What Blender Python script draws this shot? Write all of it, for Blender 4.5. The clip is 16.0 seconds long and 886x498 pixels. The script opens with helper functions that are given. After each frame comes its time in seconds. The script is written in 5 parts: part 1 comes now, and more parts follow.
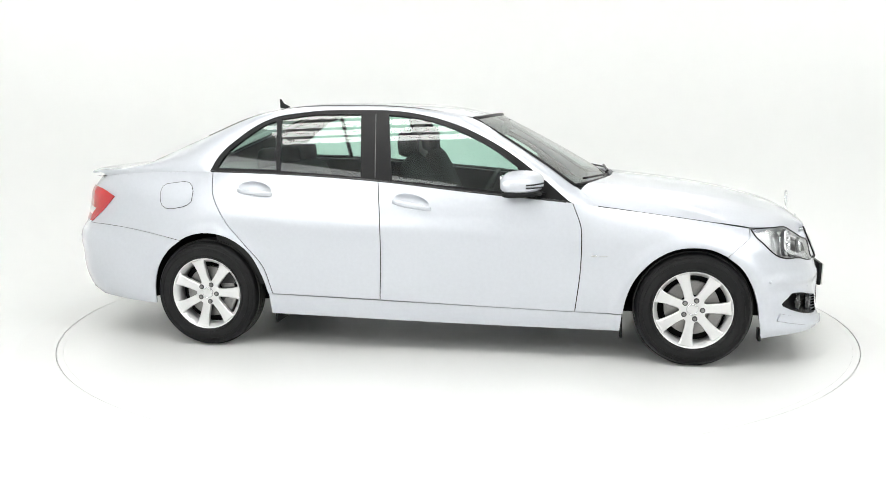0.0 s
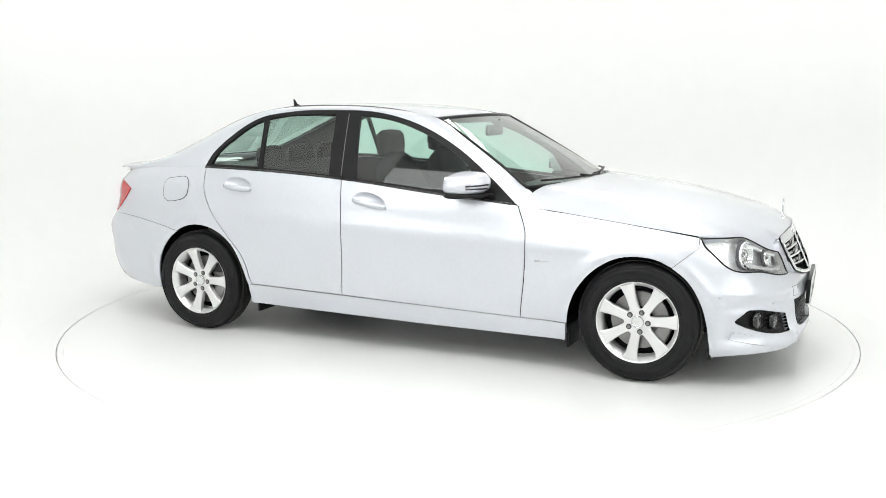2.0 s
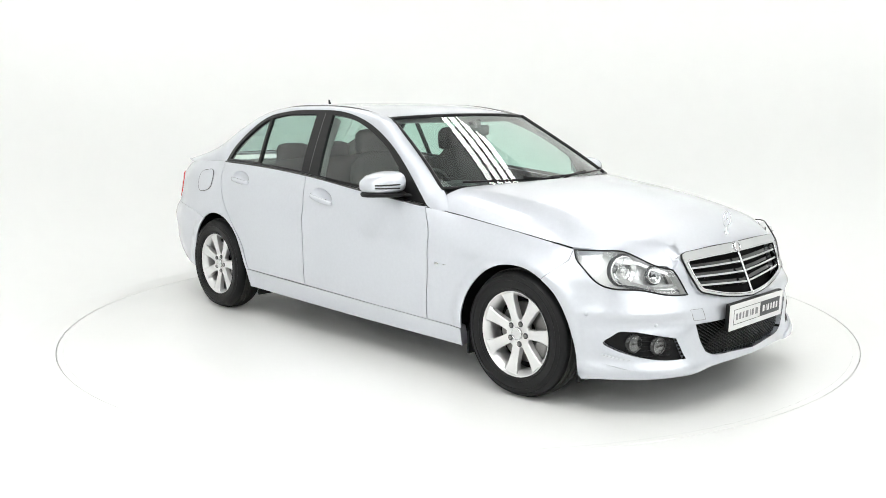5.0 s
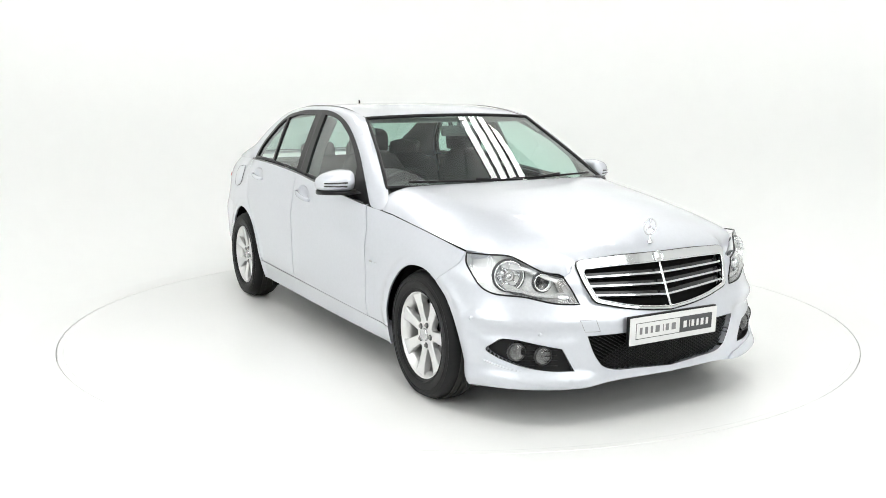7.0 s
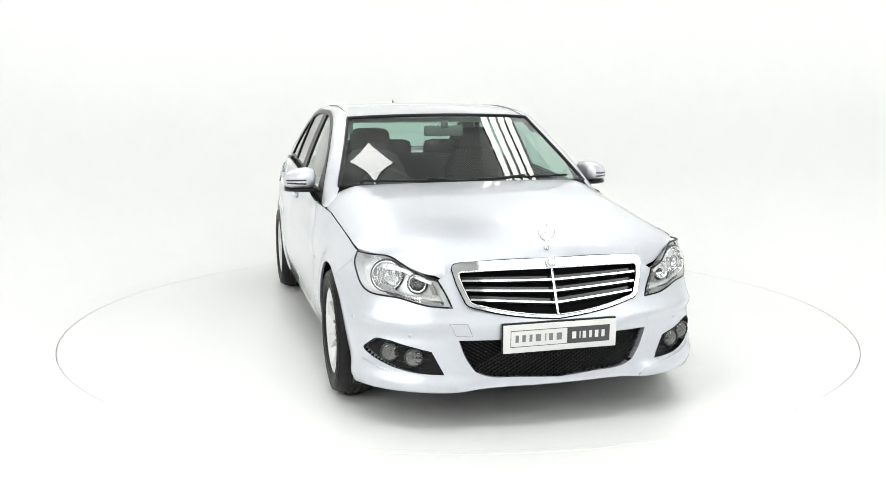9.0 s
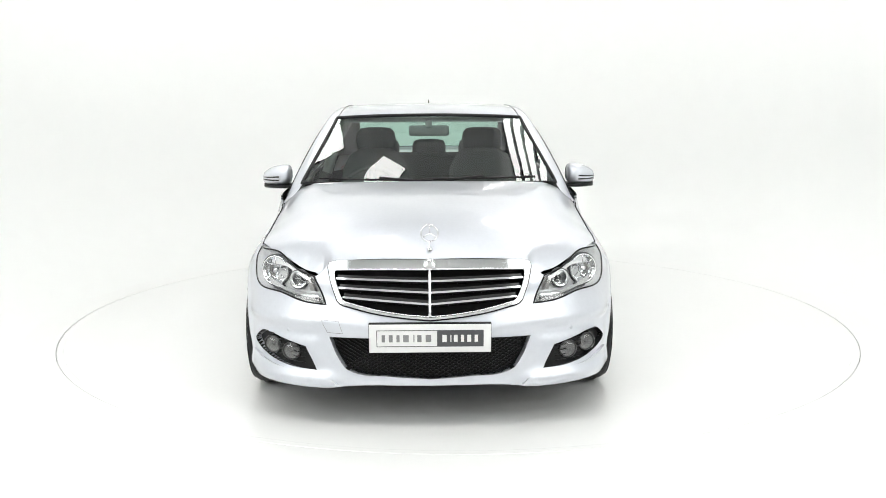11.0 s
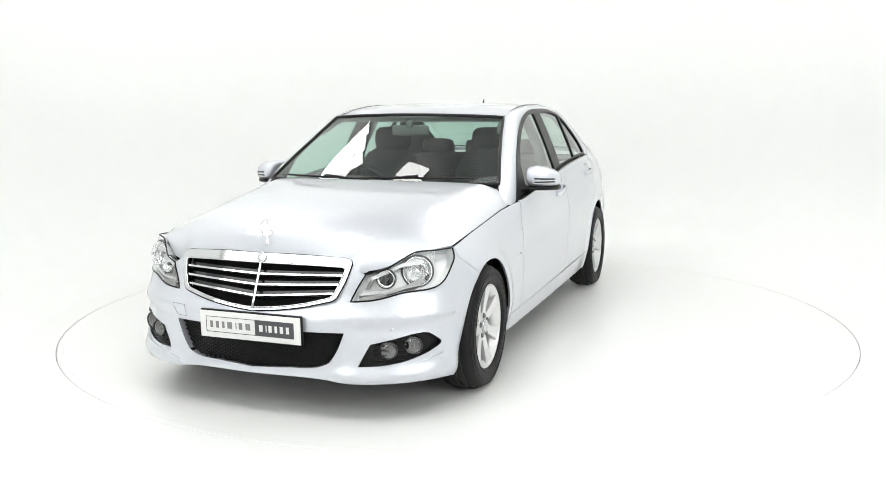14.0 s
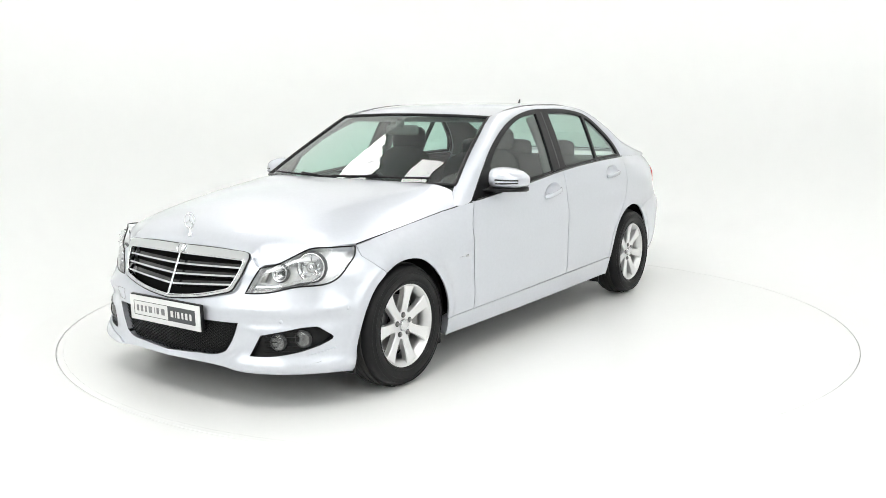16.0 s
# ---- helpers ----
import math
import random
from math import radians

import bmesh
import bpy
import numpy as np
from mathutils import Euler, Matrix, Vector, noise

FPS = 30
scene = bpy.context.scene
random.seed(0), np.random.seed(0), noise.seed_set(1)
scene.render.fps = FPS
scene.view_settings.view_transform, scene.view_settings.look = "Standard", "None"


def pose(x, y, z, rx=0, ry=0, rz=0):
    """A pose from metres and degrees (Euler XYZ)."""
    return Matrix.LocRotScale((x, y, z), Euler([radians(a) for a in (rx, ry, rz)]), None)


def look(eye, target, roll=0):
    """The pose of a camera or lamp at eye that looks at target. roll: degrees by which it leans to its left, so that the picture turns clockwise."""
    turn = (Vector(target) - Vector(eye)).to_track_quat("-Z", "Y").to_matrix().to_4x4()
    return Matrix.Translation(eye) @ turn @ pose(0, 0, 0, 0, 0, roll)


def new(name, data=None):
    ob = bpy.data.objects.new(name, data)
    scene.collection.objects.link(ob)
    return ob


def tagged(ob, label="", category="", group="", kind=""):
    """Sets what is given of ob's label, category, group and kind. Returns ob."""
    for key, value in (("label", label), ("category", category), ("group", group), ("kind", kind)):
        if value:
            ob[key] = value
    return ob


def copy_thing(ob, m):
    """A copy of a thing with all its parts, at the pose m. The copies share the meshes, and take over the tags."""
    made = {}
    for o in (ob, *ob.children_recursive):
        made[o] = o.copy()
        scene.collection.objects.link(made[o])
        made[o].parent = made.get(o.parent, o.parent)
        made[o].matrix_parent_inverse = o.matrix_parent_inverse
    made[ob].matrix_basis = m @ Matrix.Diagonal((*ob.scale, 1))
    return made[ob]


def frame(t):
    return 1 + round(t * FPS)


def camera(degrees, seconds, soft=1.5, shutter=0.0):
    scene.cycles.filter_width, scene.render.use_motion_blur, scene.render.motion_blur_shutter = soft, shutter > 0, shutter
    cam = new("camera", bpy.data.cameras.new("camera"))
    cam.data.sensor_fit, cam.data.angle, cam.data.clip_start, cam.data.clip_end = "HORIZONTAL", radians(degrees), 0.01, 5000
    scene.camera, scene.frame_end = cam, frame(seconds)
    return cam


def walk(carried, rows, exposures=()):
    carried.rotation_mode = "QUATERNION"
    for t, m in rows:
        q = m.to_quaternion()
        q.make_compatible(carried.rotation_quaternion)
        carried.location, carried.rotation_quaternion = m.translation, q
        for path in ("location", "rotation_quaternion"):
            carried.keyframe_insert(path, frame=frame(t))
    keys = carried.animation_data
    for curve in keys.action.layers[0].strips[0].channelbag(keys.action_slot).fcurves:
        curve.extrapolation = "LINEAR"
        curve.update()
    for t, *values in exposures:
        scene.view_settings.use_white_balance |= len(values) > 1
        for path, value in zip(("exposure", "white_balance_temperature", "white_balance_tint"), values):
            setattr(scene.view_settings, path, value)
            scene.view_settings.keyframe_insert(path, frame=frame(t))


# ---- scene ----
# The camera stands still; a turntable turns the car before it.
cam = camera(52.67, 16.0, soft=0.5)
EYE = look((0, -5.940, 1.392), (-0.13907, 3.93314, -0.18794), -0.234)
walk(cam, [(0, EYE), (16, EYE)])


def heading(t):
    return -9.27 - 7.186 * t - 0.00105 * (t - 8) ** 2


# ---- light ----
scene.view_settings.exposure = -0.67
world = bpy.data.worlds.new("world")
scene.world = world
world.use_nodes = True
world.node_tree.nodes["Background"].inputs[0].default_value = (0.9, 0.95, 1.0, 1)
world.node_tree.nodes["Background"].inputs[1].default_value = 0.15


def area(name, at, target, w, h, power, colour=(1, 1, 1)):
    data = bpy.data.lights.new(name, "AREA")
    data.shape, data.size, data.size_y, data.energy, data.color = "RECTANGLE", w, h, power, colour
    ob = new(name, data)
    ob.matrix_world = look(at, target)
    return ob


LIT = (0.975, 1.0, 0.99)
area("overhead_lamp", (0, -0.6, 6.2), (0, -0.6, 0), 5.0, 3.0, 70, LIT)
area("side_lamp", (-4.4, -5.6, 3.6), (0, 0.6, 0.5), 5.0, 3.6, 210, LIT)
area("side_lamp", (4.4, -5.6, 3.6), (0, 0.6, 0.5), 5.0, 3.6, 210, LIT)


# ---- materials ----
def material(name, colour, rough=0.5, metal=0.0, coat=0.0, noise_scale=0.0, vary=0.0, bump=0.0, spec=0.5):
    m = bpy.data.materials.new(name)
    m.use_nodes = True
    t = m.node_tree
    b = t.nodes["Principled BSDF"]
    b.inputs["Base Color"].default_value = (*colour, 1)
    b.inputs["Roughness"].default_value = rough
    b.inputs["Metallic"].default_value = metal
    b.inputs["Coat Weight"].default_value = coat
    b.inputs["Coat Roughness"].default_value = 0.03
    b.inputs["Specular IOR Level"].default_value = spec
    if noise_scale:
        co = t.nodes.new("ShaderNodeTexCoord")
        fine = t.nodes.new("ShaderNodeTexNoise")
        fine.inputs["Scale"].default_value = noise_scale
        fine.inputs["Detail"].default_value = 4
        broad = t.nodes.new("ShaderNodeTexNoise")
        broad.inputs["Scale"].default_value = noise_scale * 0.06
        t.links.new(co.outputs["Object"], fine.inputs["Vector"])
        t.links.new(co.outputs["Object"], broad.inputs["Vector"])
        mix = t.nodes.new("ShaderNodeMath")
        mix.operation = "ADD"
        t.links.new(fine.outputs["Fac"], mix.inputs[0])
        t.links.new(broad.outputs["Fac"], mix.inputs[1])
        ramp = t.nodes.new("ShaderNodeMapRange")
        ramp.inputs["From Min"].default_value, ramp.inputs["From Max"].default_value = 0.6, 1.4
        ramp.inputs["To Min"].default_value, ramp.inputs["To Max"].default_value = 1 - vary, 1 + vary
        t.links.new(mix.outputs[0], ramp.inputs["Value"])
        hsv = t.nodes.new("ShaderNodeHueSaturation")
        hsv.inputs["Color"].default_value = (*colour, 1)
        t.links.new(ramp.outputs["Result"], hsv.inputs["Value"])
        t.links.new(hsv.outputs["Color"], b.inputs["Base Color"])
        if bump:
            bp = t.nodes.new("ShaderNodeBump")
            bp.inputs["Strength"].default_value = bump
            bp.inputs["Distance"].default_value = 0.002
            t.links.new(fine.outputs["Fac"], bp.inputs["Height"])
            t.links.new(bp.outputs["Normal"], b.inputs["Normal"])
    return m


def pane_material(name, tint, ior=1.5):
    m = bpy.data.materials.new(name)
    m.use_nodes = True
    t = m.node_tree
    t.nodes.remove(t.nodes["Principled BSDF"])
    clear, gloss, mix, face, power, scale = (t.nodes.new("ShaderNode" + k) for k in ("BsdfTransparent", "BsdfGlossy", "MixShader", "LayerWeight", "Math", "Math"))
    clear.inputs[0].default_value = (*tint, 1)
    gloss.inputs["Roughness"].default_value = 0.0
    face.inputs["Blend"].default_value = 0.5
    power.operation, scale.operation = "POWER", "MULTIPLY_ADD"
    f0 = ((ior - 1) / (ior + 1)) ** 2
    power.inputs[1].default_value, scale.inputs[1].default_value, scale.inputs[2].default_value = 5.0, 1 - f0, f0
    t.links.new(face.outputs["Facing"], power.inputs[0])
    t.links.new(power.outputs[0], scale.inputs[0])
    # light bounces at both faces of the pane: 2f / (1 + f)
    twice, plus, share = (t.nodes.new("ShaderNodeMath") for _ in range(3))
    twice.operation, plus.operation, share.operation = "MULTIPLY", "ADD", "DIVIDE"
    twice.inputs[1].default_value, plus.inputs[1].default_value = 2.0, 1.0
    t.links.new(scale.outputs[0], twice.inputs[0])
    t.links.new(scale.outputs[0], plus.inputs[0])
    t.links.new(twice.outputs[0], share.inputs[0])
    t.links.new(plus.outputs[0], share.inputs[1])
    t.links.new(share.outputs[0], mix.inputs[0])
    t.links.new(clear.outputs[0], mix.inputs[1])
    t.links.new(gloss.outputs[0], mix.inputs[2])
    t.links.new(mix.outputs[0], t.nodes["Material Output"].inputs[0])
    return m


def glow_material(name, colour, strength):
    m = bpy.data.materials.new(name)
    m.use_nodes = True
    b = m.node_tree.nodes["Principled BSDF"]
    b.inputs["Base Color"].default_value = (*colour, 1)
    b.inputs["Emission Color"].default_value = (*colour, 1)
    b.inputs["Emission Strength"].default_value = strength
    return m


PAINT = material("silver_metallic_paint", (0.605, 0.625, 0.672), 0.4, 0.67, 1.0, 900, 0.03)
BLACK = material("satin_black_trim", (0.009, 0.009, 0.0095), 0.33, 0, 0, 200, 0.15, 0.0, 0.22)
GLOSSBLACK = material("gloss_black_trim", (0.012, 0.012, 0.013), 0.12, 0, 0.3)
# DARK also colours the tubes that draw the shade in panel gaps
DARK = material("dark_underbody_and_gap_shade", (0.008, 0.008, 0.008), 0.9, 0, 0, 40, 0.3, 0, 0.15)
LINER = material("wheel_arch_felt", (0.01, 0.01, 0.01), 0.95, 0, 0, 120, 0.3, 0.3, 0.1)
TREAD = material("dusty_tread_rubber", (0.034, 0.033, 0.031), 0.7, 0, 0, 200, 0.25, 0.2, 0.2)
RUBBER = material("tyre_rubber", (0.0095, 0.0095, 0.01), 0.5, 0, 0, 300, 0.2, 0.2, 0.22)
ALLOY = material("silver_alloy", (0.72, 0.72, 0.72), 0.3, 0.6, 0.6, 300, 0.04)
STEEL = material("brake_steel", (0.26, 0.255, 0.25), 0.38, 0.9, 0, 150, 0.15)
CHROME = material("chrome", (0.68, 0.69, 0.7), 0.06, 1.0)
SATIN = material("satin_chrome", (0.7, 0.7, 0.71), 0.22, 1.0)
PLATE = material("white_plate", (0.72, 0.72, 0.71), 0.35, 0, 0.2, 60, 0.03)
# GREY is print, and also painted shade at wheel bolts and headlamp gaps
GREY = material("dark_grey_print_and_shade", (0.06, 0.063, 0.067), 0.4, 0, 0, 60, 0.05)
CABIN = material("black_cabin_plastic", (0.014, 0.0145, 0.015), 0.6, 0, 0, 120, 0.15, 0.06)
CLOTH = material("black_seat_cloth", (0.014, 0.014, 0.0155), 0.85, 0, 0, 400, 0.2, 0.02)
LINING = material("grey_headlining", (0.3, 0.3, 0.29), 0.9, 0, 0, 300, 0.08)
GLASS = pane_material("green_tinted_glass", (0.72, 0.9, 0.83), 1.58)
GREYLENS = material("smoked_lens", (0.3, 0.3, 0.3), 0.1, 0.0, 0.8)
MIDGREY = material("mid_grey_print", (0.2, 0.2, 0.205), 0.4, 0, 0, 60, 0.05)
GREYPLASTIC = material("grey_plastic", (0.12, 0.12, 0.12), 0.5, 0, 0, 200, 0.1)
LAMPBACK = material("lamp_back_reflector", (0.86, 0.87, 0.88), 0.25, 0.4, 0, 120, 0.1)
FOGFACE = material("frosted_fog_reflector", (0.17, 0.17, 0.17), 0.45, 0.2, 0, 150, 0.12)
LENS = pane_material("clear_lens", (0.96, 0.965, 0.965), 1.33)
RED = material("red_tail_lens", (0.5, 0.008, 0.01), 0.15, 0, 0.3, 80, 0.1)
LAMPWHITE = material("pale_reflector", (0.8, 0.81, 0.82), 0.1, 0.9)
FLOOR = material("white_studio_floor", (0.79, 0.792, 0.782), 0.28, 0, 0, 30, 0.012, 0.02, 0.35)
WALL = material("white_cyclorama_paint", (0.83, 0.837, 0.828), 0.7, 0, 0, 6, 0.01)
GAP = material("dark_gap", (0.22, 0.22, 0.21), 0.9, 0, 0, 60, 0.2)
SHED = material("grey_shed_cladding", (0.58, 0.585, 0.59), 0.7, 0, 0, 12, 0.15)
PURLIN = material("dark_purlin_steel", (0.04, 0.04, 0.042), 0.6, 0, 0, 20, 0.2)
TUBE = glow_material("lit_tube", (1, 0.99, 0.97), 12.0)


# ---- mesh helpers ----
def mesh_from(name, verts, faces, mat=None, normals=None, smooth=True):
    me = bpy.data.meshes.new(name)
    me.from_pydata([tuple(v) for v in verts], [], faces)
    me.polygons.foreach_set("use_smooth", [smooth] * len(me.polygons))
    if normals is not None:
        me.normals_split_custom_set_from_vertices([tuple(n) for n in normals])
    if mat:
        me.materials.append(mat)
    me.update()
    return me


def part(name, data, mat, parent=None, label=""):
    """One mesh object under a thing or a part, from a bmesh or a mesh."""
    if isinstance(data, bmesh.types.BMesh):
        me = bpy.data.meshes.new(name)
        bmesh.ops.recalc_face_normals(data, faces=data.faces)
        data.to_mesh(me)
        data.free()
        me.materials.append(mat)
    else:
        me = data
        if mat and not me.materials:
            me.materials.append(mat)
    ob = new(name, me)
    if parent:
        ob.parent = parent
    if label:
        ob["label"] = label
    return ob


def box(bm, x0, x1, y0, y1, z0, z1, bevel=0.0, m=None, segments=2):
    got = bmesh.ops.create_cube(bm, size=1)["verts"]
    at = Matrix.Translation(((x0 + x1) / 2, (y0 + y1) / 2, (z0 + z1) / 2)) @ Matrix.Diagonal((x1 - x0, y1 - y0, z1 - z0, 1))
    bmesh.ops.transform(bm, matrix=at, verts=got)
    if bevel:
        edges = list({e for v in got for e in v.link_edges})
        made = bmesh.ops.bevel(bm, geom=edges, offset=bevel, segments=segments, affect="EDGES", profile=0.5)
        got = list({v for f in made["faces"] for v in f.verts} | {v for v in got if v.is_valid})
    if m:
        bmesh.ops.transform(bm, matrix=m, verts=got)
    for f in {f for v in got for f in v.link_faces}:
        f.smooth = bool(bevel)
    return got


def disc_solid(bm, r0, r1, depth, m, n=32):
    """A capped cylinder or cone along z."""
    got = bmesh.ops.create_cone(bm, cap_ends=True, segments=n, radius1=r0, radius2=r1, depth=depth, matrix=m)["verts"]
    for f in {f for v in got for f in v.link_faces}:
        f.smooth = len(f.verts) == 4
    return got


def lathe(profile, n=64, closed=False):
    """A turned mesh round the y axis from (radius, y) points."""
    k = len(profile)
    verts = [(r * math.cos(2 * math.pi * i / n), y, r * math.sin(2 * math.pi * i / n)) for i in range(n) for r, y in profile]
    last = k if closed else k - 1
    faces = [(i * k + j, i * k + (j + 1) % k, (i + 1) % n * k + (j + 1) % k, (i + 1) % n * k + j) for i in range(n) for j in range(last)]
    return verts, faces


def tube(points, r, n=8, closed=False):
    """A round bar along points."""
    pts = [Vector(p) for p in points]
    verts, faces, k = [], [], len(pts)
    side = None
    for i, p in enumerate(pts):
        a = pts[(i - 1) % k] if closed or i else p
        b = pts[(i + 1) % k] if closed or i < k - 1 else p
        way = (b - a).normalized()
        if side is None:
            side = way.orthogonal().normalized()
        side = (side - way * side.dot(way)).normalized()
        up = way.cross(side)
        verts += [p + r * (math.cos(2 * math.pi * j / n) * side + math.sin(2 * math.pi * j / n) * up) for j in range(n)]
    for i in range(k if closed else k - 1):
        for j in range(n):
            faces.append((i * n + j, i * n + (j + 1) % n, (i + 1) % k * n + (j + 1) % n, (i + 1) % k * n + j))
    if not closed:
        faces += [tuple(range(n))[::-1], tuple((k - 1) * n + j for j in range(n))]
    return verts, faces


def spline(rows):
    """A smooth function through (x, values...) rows."""
    xs = np.array([r[0] for r in rows], float)
    ys = np.array([r[1:] for r in rows], float)
    d = np.diff(ys, axis=0) / np.diff(xs)[:, None]
    m = np.empty_like(ys)
    m[0], m[-1] = d[0], d[-1]
    h = np.diff(xs)
    m[1:-1] = (d[:-1] * h[1:, None] + d[1:] * h[:-1, None]) / (h[1:] + h[:-1])[:, None]
    m[1:-1] = np.where(d[:-1] * d[1:] <= 0, m[1:-1] * 0.3, m[1:-1])

    def value(x):
        i = int(np.clip(np.searchsorted(xs, x) - 1, 0, len(xs) - 2))
        hh = xs[i + 1] - xs[i]
        s = (x - xs[i]) / hh
        if s < 0:
            return ys[0] + m[0] * (x - xs[0])
        if s > 1:
            return ys[-1] + m[-1] * (x - xs[-1])
        return (2 * s**3 - 3 * s**2 + 1) * ys[i] + (s**3 - 2 * s**2 + s) * hh * m[i] + (3 * s**2 - 2 * s**3) * ys[i + 1] + (s**3 - s**2) * hh * m[i + 1]

    return value


def line(rows):
    f = spline(rows)
    return lambda x: float(f(x)[0])


def curve(points, step=0.03):
    """Points along a smooth line through the given points, ends kept."""
    p = [np.array(q, float) for q in points]
    s = [0.0]
    for a, b in zip(p, p[1:]):
        s.append(s[-1] + max(1e-6, float(np.linalg.norm(b - a))))
    f = spline([(si, *pi) for si, pi in zip(s, p)])
    n = max(1, int(math.ceil(s[-1] / step)))
    return [tuple(f(s[-1] * i / n)) for i in range(n + 1)]


def outline(*runs, step=0.03):
    """A closed outline from runs of points; each run is smooth, corners lie between runs."""
    out = []
    for i, run in enumerate(runs):
        nxt = runs[(i + 1) % len(runs)][0]
        pts = list(run)
        if max(abs(pts[-1][0] - nxt[0]), abs(pts[-1][1] - nxt[1])) > 1e-6:
            out += curve(pts, step)[:-1] if len(pts) > 1 else []
            out += curve([pts[-1], nxt], step)[:-1]
        else:
            out += curve(pts, step)[:-1]
    return out


def inside(p, poly):
    x, y = p
    hit = False
    for (x0, y0), (x1, y1) in zip(poly, poly[1:] + poly[:1]):
        if (y0 > y) != (y1 > y) and x < (x1 - x0) * (y - y0) / (y1 - y0) + x0:
            hit = not hit
    return hit


def sheet(name, poly, surf, mat, parent, sign=1, step=0.05, thick=0.012, lift=0.0, holes=(), label="", both=False):
    """A panel cut from a smooth surface by an outline in its plane, with returned edges."""
    from mathutils.geometry import delaunay_2d_cdt
    loops = [list(poly)] + [list(h) for h in holes]
    pts, edges = [], []
    for lp in loops:
        k = len(pts)
        pts += lp
        edges += [(k + i, k + (i + 1) % len(lp)) for i in range(len(lp))]
    rim = np.array(pts)
    lo, hi = rim.min(0), rim.max(0)
    for i, a in enumerate(np.arange(lo[0] + step / 2, hi[0], step)):
        for b in np.arange(lo[1] + step / 2 * (1 + i % 2), hi[1], step):
            if np.min((rim[:, 0] - a) ** 2 + (rim[:, 1] - b) ** 2) > (0.45 * step) ** 2 and inside((a, b), loops[0]) and not any(inside((a, b), h) for h in loops[1:]):
                pts.append((float(a), float(b)))
    co, _, tris, *_ = delaunay_2d_cdt([Vector(p) for p in pts], edges, [], 0, 1e-6)
    co = [tuple(c) for c in co]
    keep = []
    for f in tris:
        c = (sum(co[i][0] for i in f) / 3, sum(co[i][1] for i in f) / 3)
        if inside(c, loops[0]) and not any(inside(c, h) for h in loops[1:]):
            keep.append(tuple(f))
    e = 0.004
    place, normal = [], []
    for a, b in co:
        p = np.array(surf(a, b))
        n = np.cross(np.array(surf(a + e, b)) - np.array(surf(a - e, b)), np.array(surf(a, b + e)) - np.array(surf(a, b - e)))
        n = n / (np.linalg.norm(n) + 1e-12)
        place.append(p), normal.append(n)
    out_ref = np.mean(normal, axis=0)
    mid = np.mean(place, axis=0)
    away = mid - np.array([np.clip(mid[0], -1.4, 1.3), 0, 0.45])
    if out_ref @ away < 0:
        normal = [-n for n in normal]
    place = [p + n * lift for p, n in zip(place, normal)]
    faces, count = [], {}
    for f in keep:
        g = np.cross(place[f[1]] - place[f[0]], place[f[2]] - place[f[0]])
        f = f if g @ normal[f[0]] > 0 else f[::-1]
        faces.append(f)
        for q in zip(f, f[1:] + f[:1]):
            count[q] = 1
    if thick:
        back, base = {}, len(place)
        for a, b in [q for q in count if (q[1], q[0]) not in count]:
            ids = []
            for v in (a, b):
                if v not in back:
                    back[v] = len(place)
                    place += [place[v], place[v] - normal[v] * thick]
                    normal += [normal[v], normal[v]]
                ids.append(back[v])
            faces.append((ids[0], ids[0] + 1, ids[1] + 1, ids[1]))
            g = np.cross(place[b] - place[a], normal[a])
            g = g / (np.linalg.norm(g) + 1e-12)
            for i in ids:
                normal[i] = normal[i + 1] = g
    flip = np.array([1, sign, 1])
    place, normal = [p * flip for p in place], [n * flip for n in normal]
    if sign < 0:
        faces = [f[::-1] for f in faces]
    if both:
        k = len(place)
        place += [p * np.array([1, -1, 1]) for p in place]
        normal += [n * np.array([1, -1, 1]) for n in normal]
        faces += [tuple(i + k for i in f[::-1]) for f in faces]
    return part(name, mesh_from(name, place, faces, mat, normal), None, parent, label)


def smooth01(x, a, b):
    s = min(1.0, max(0.0, (x - a) / (b - a)))
    return s * s * (3 - 2 * s)


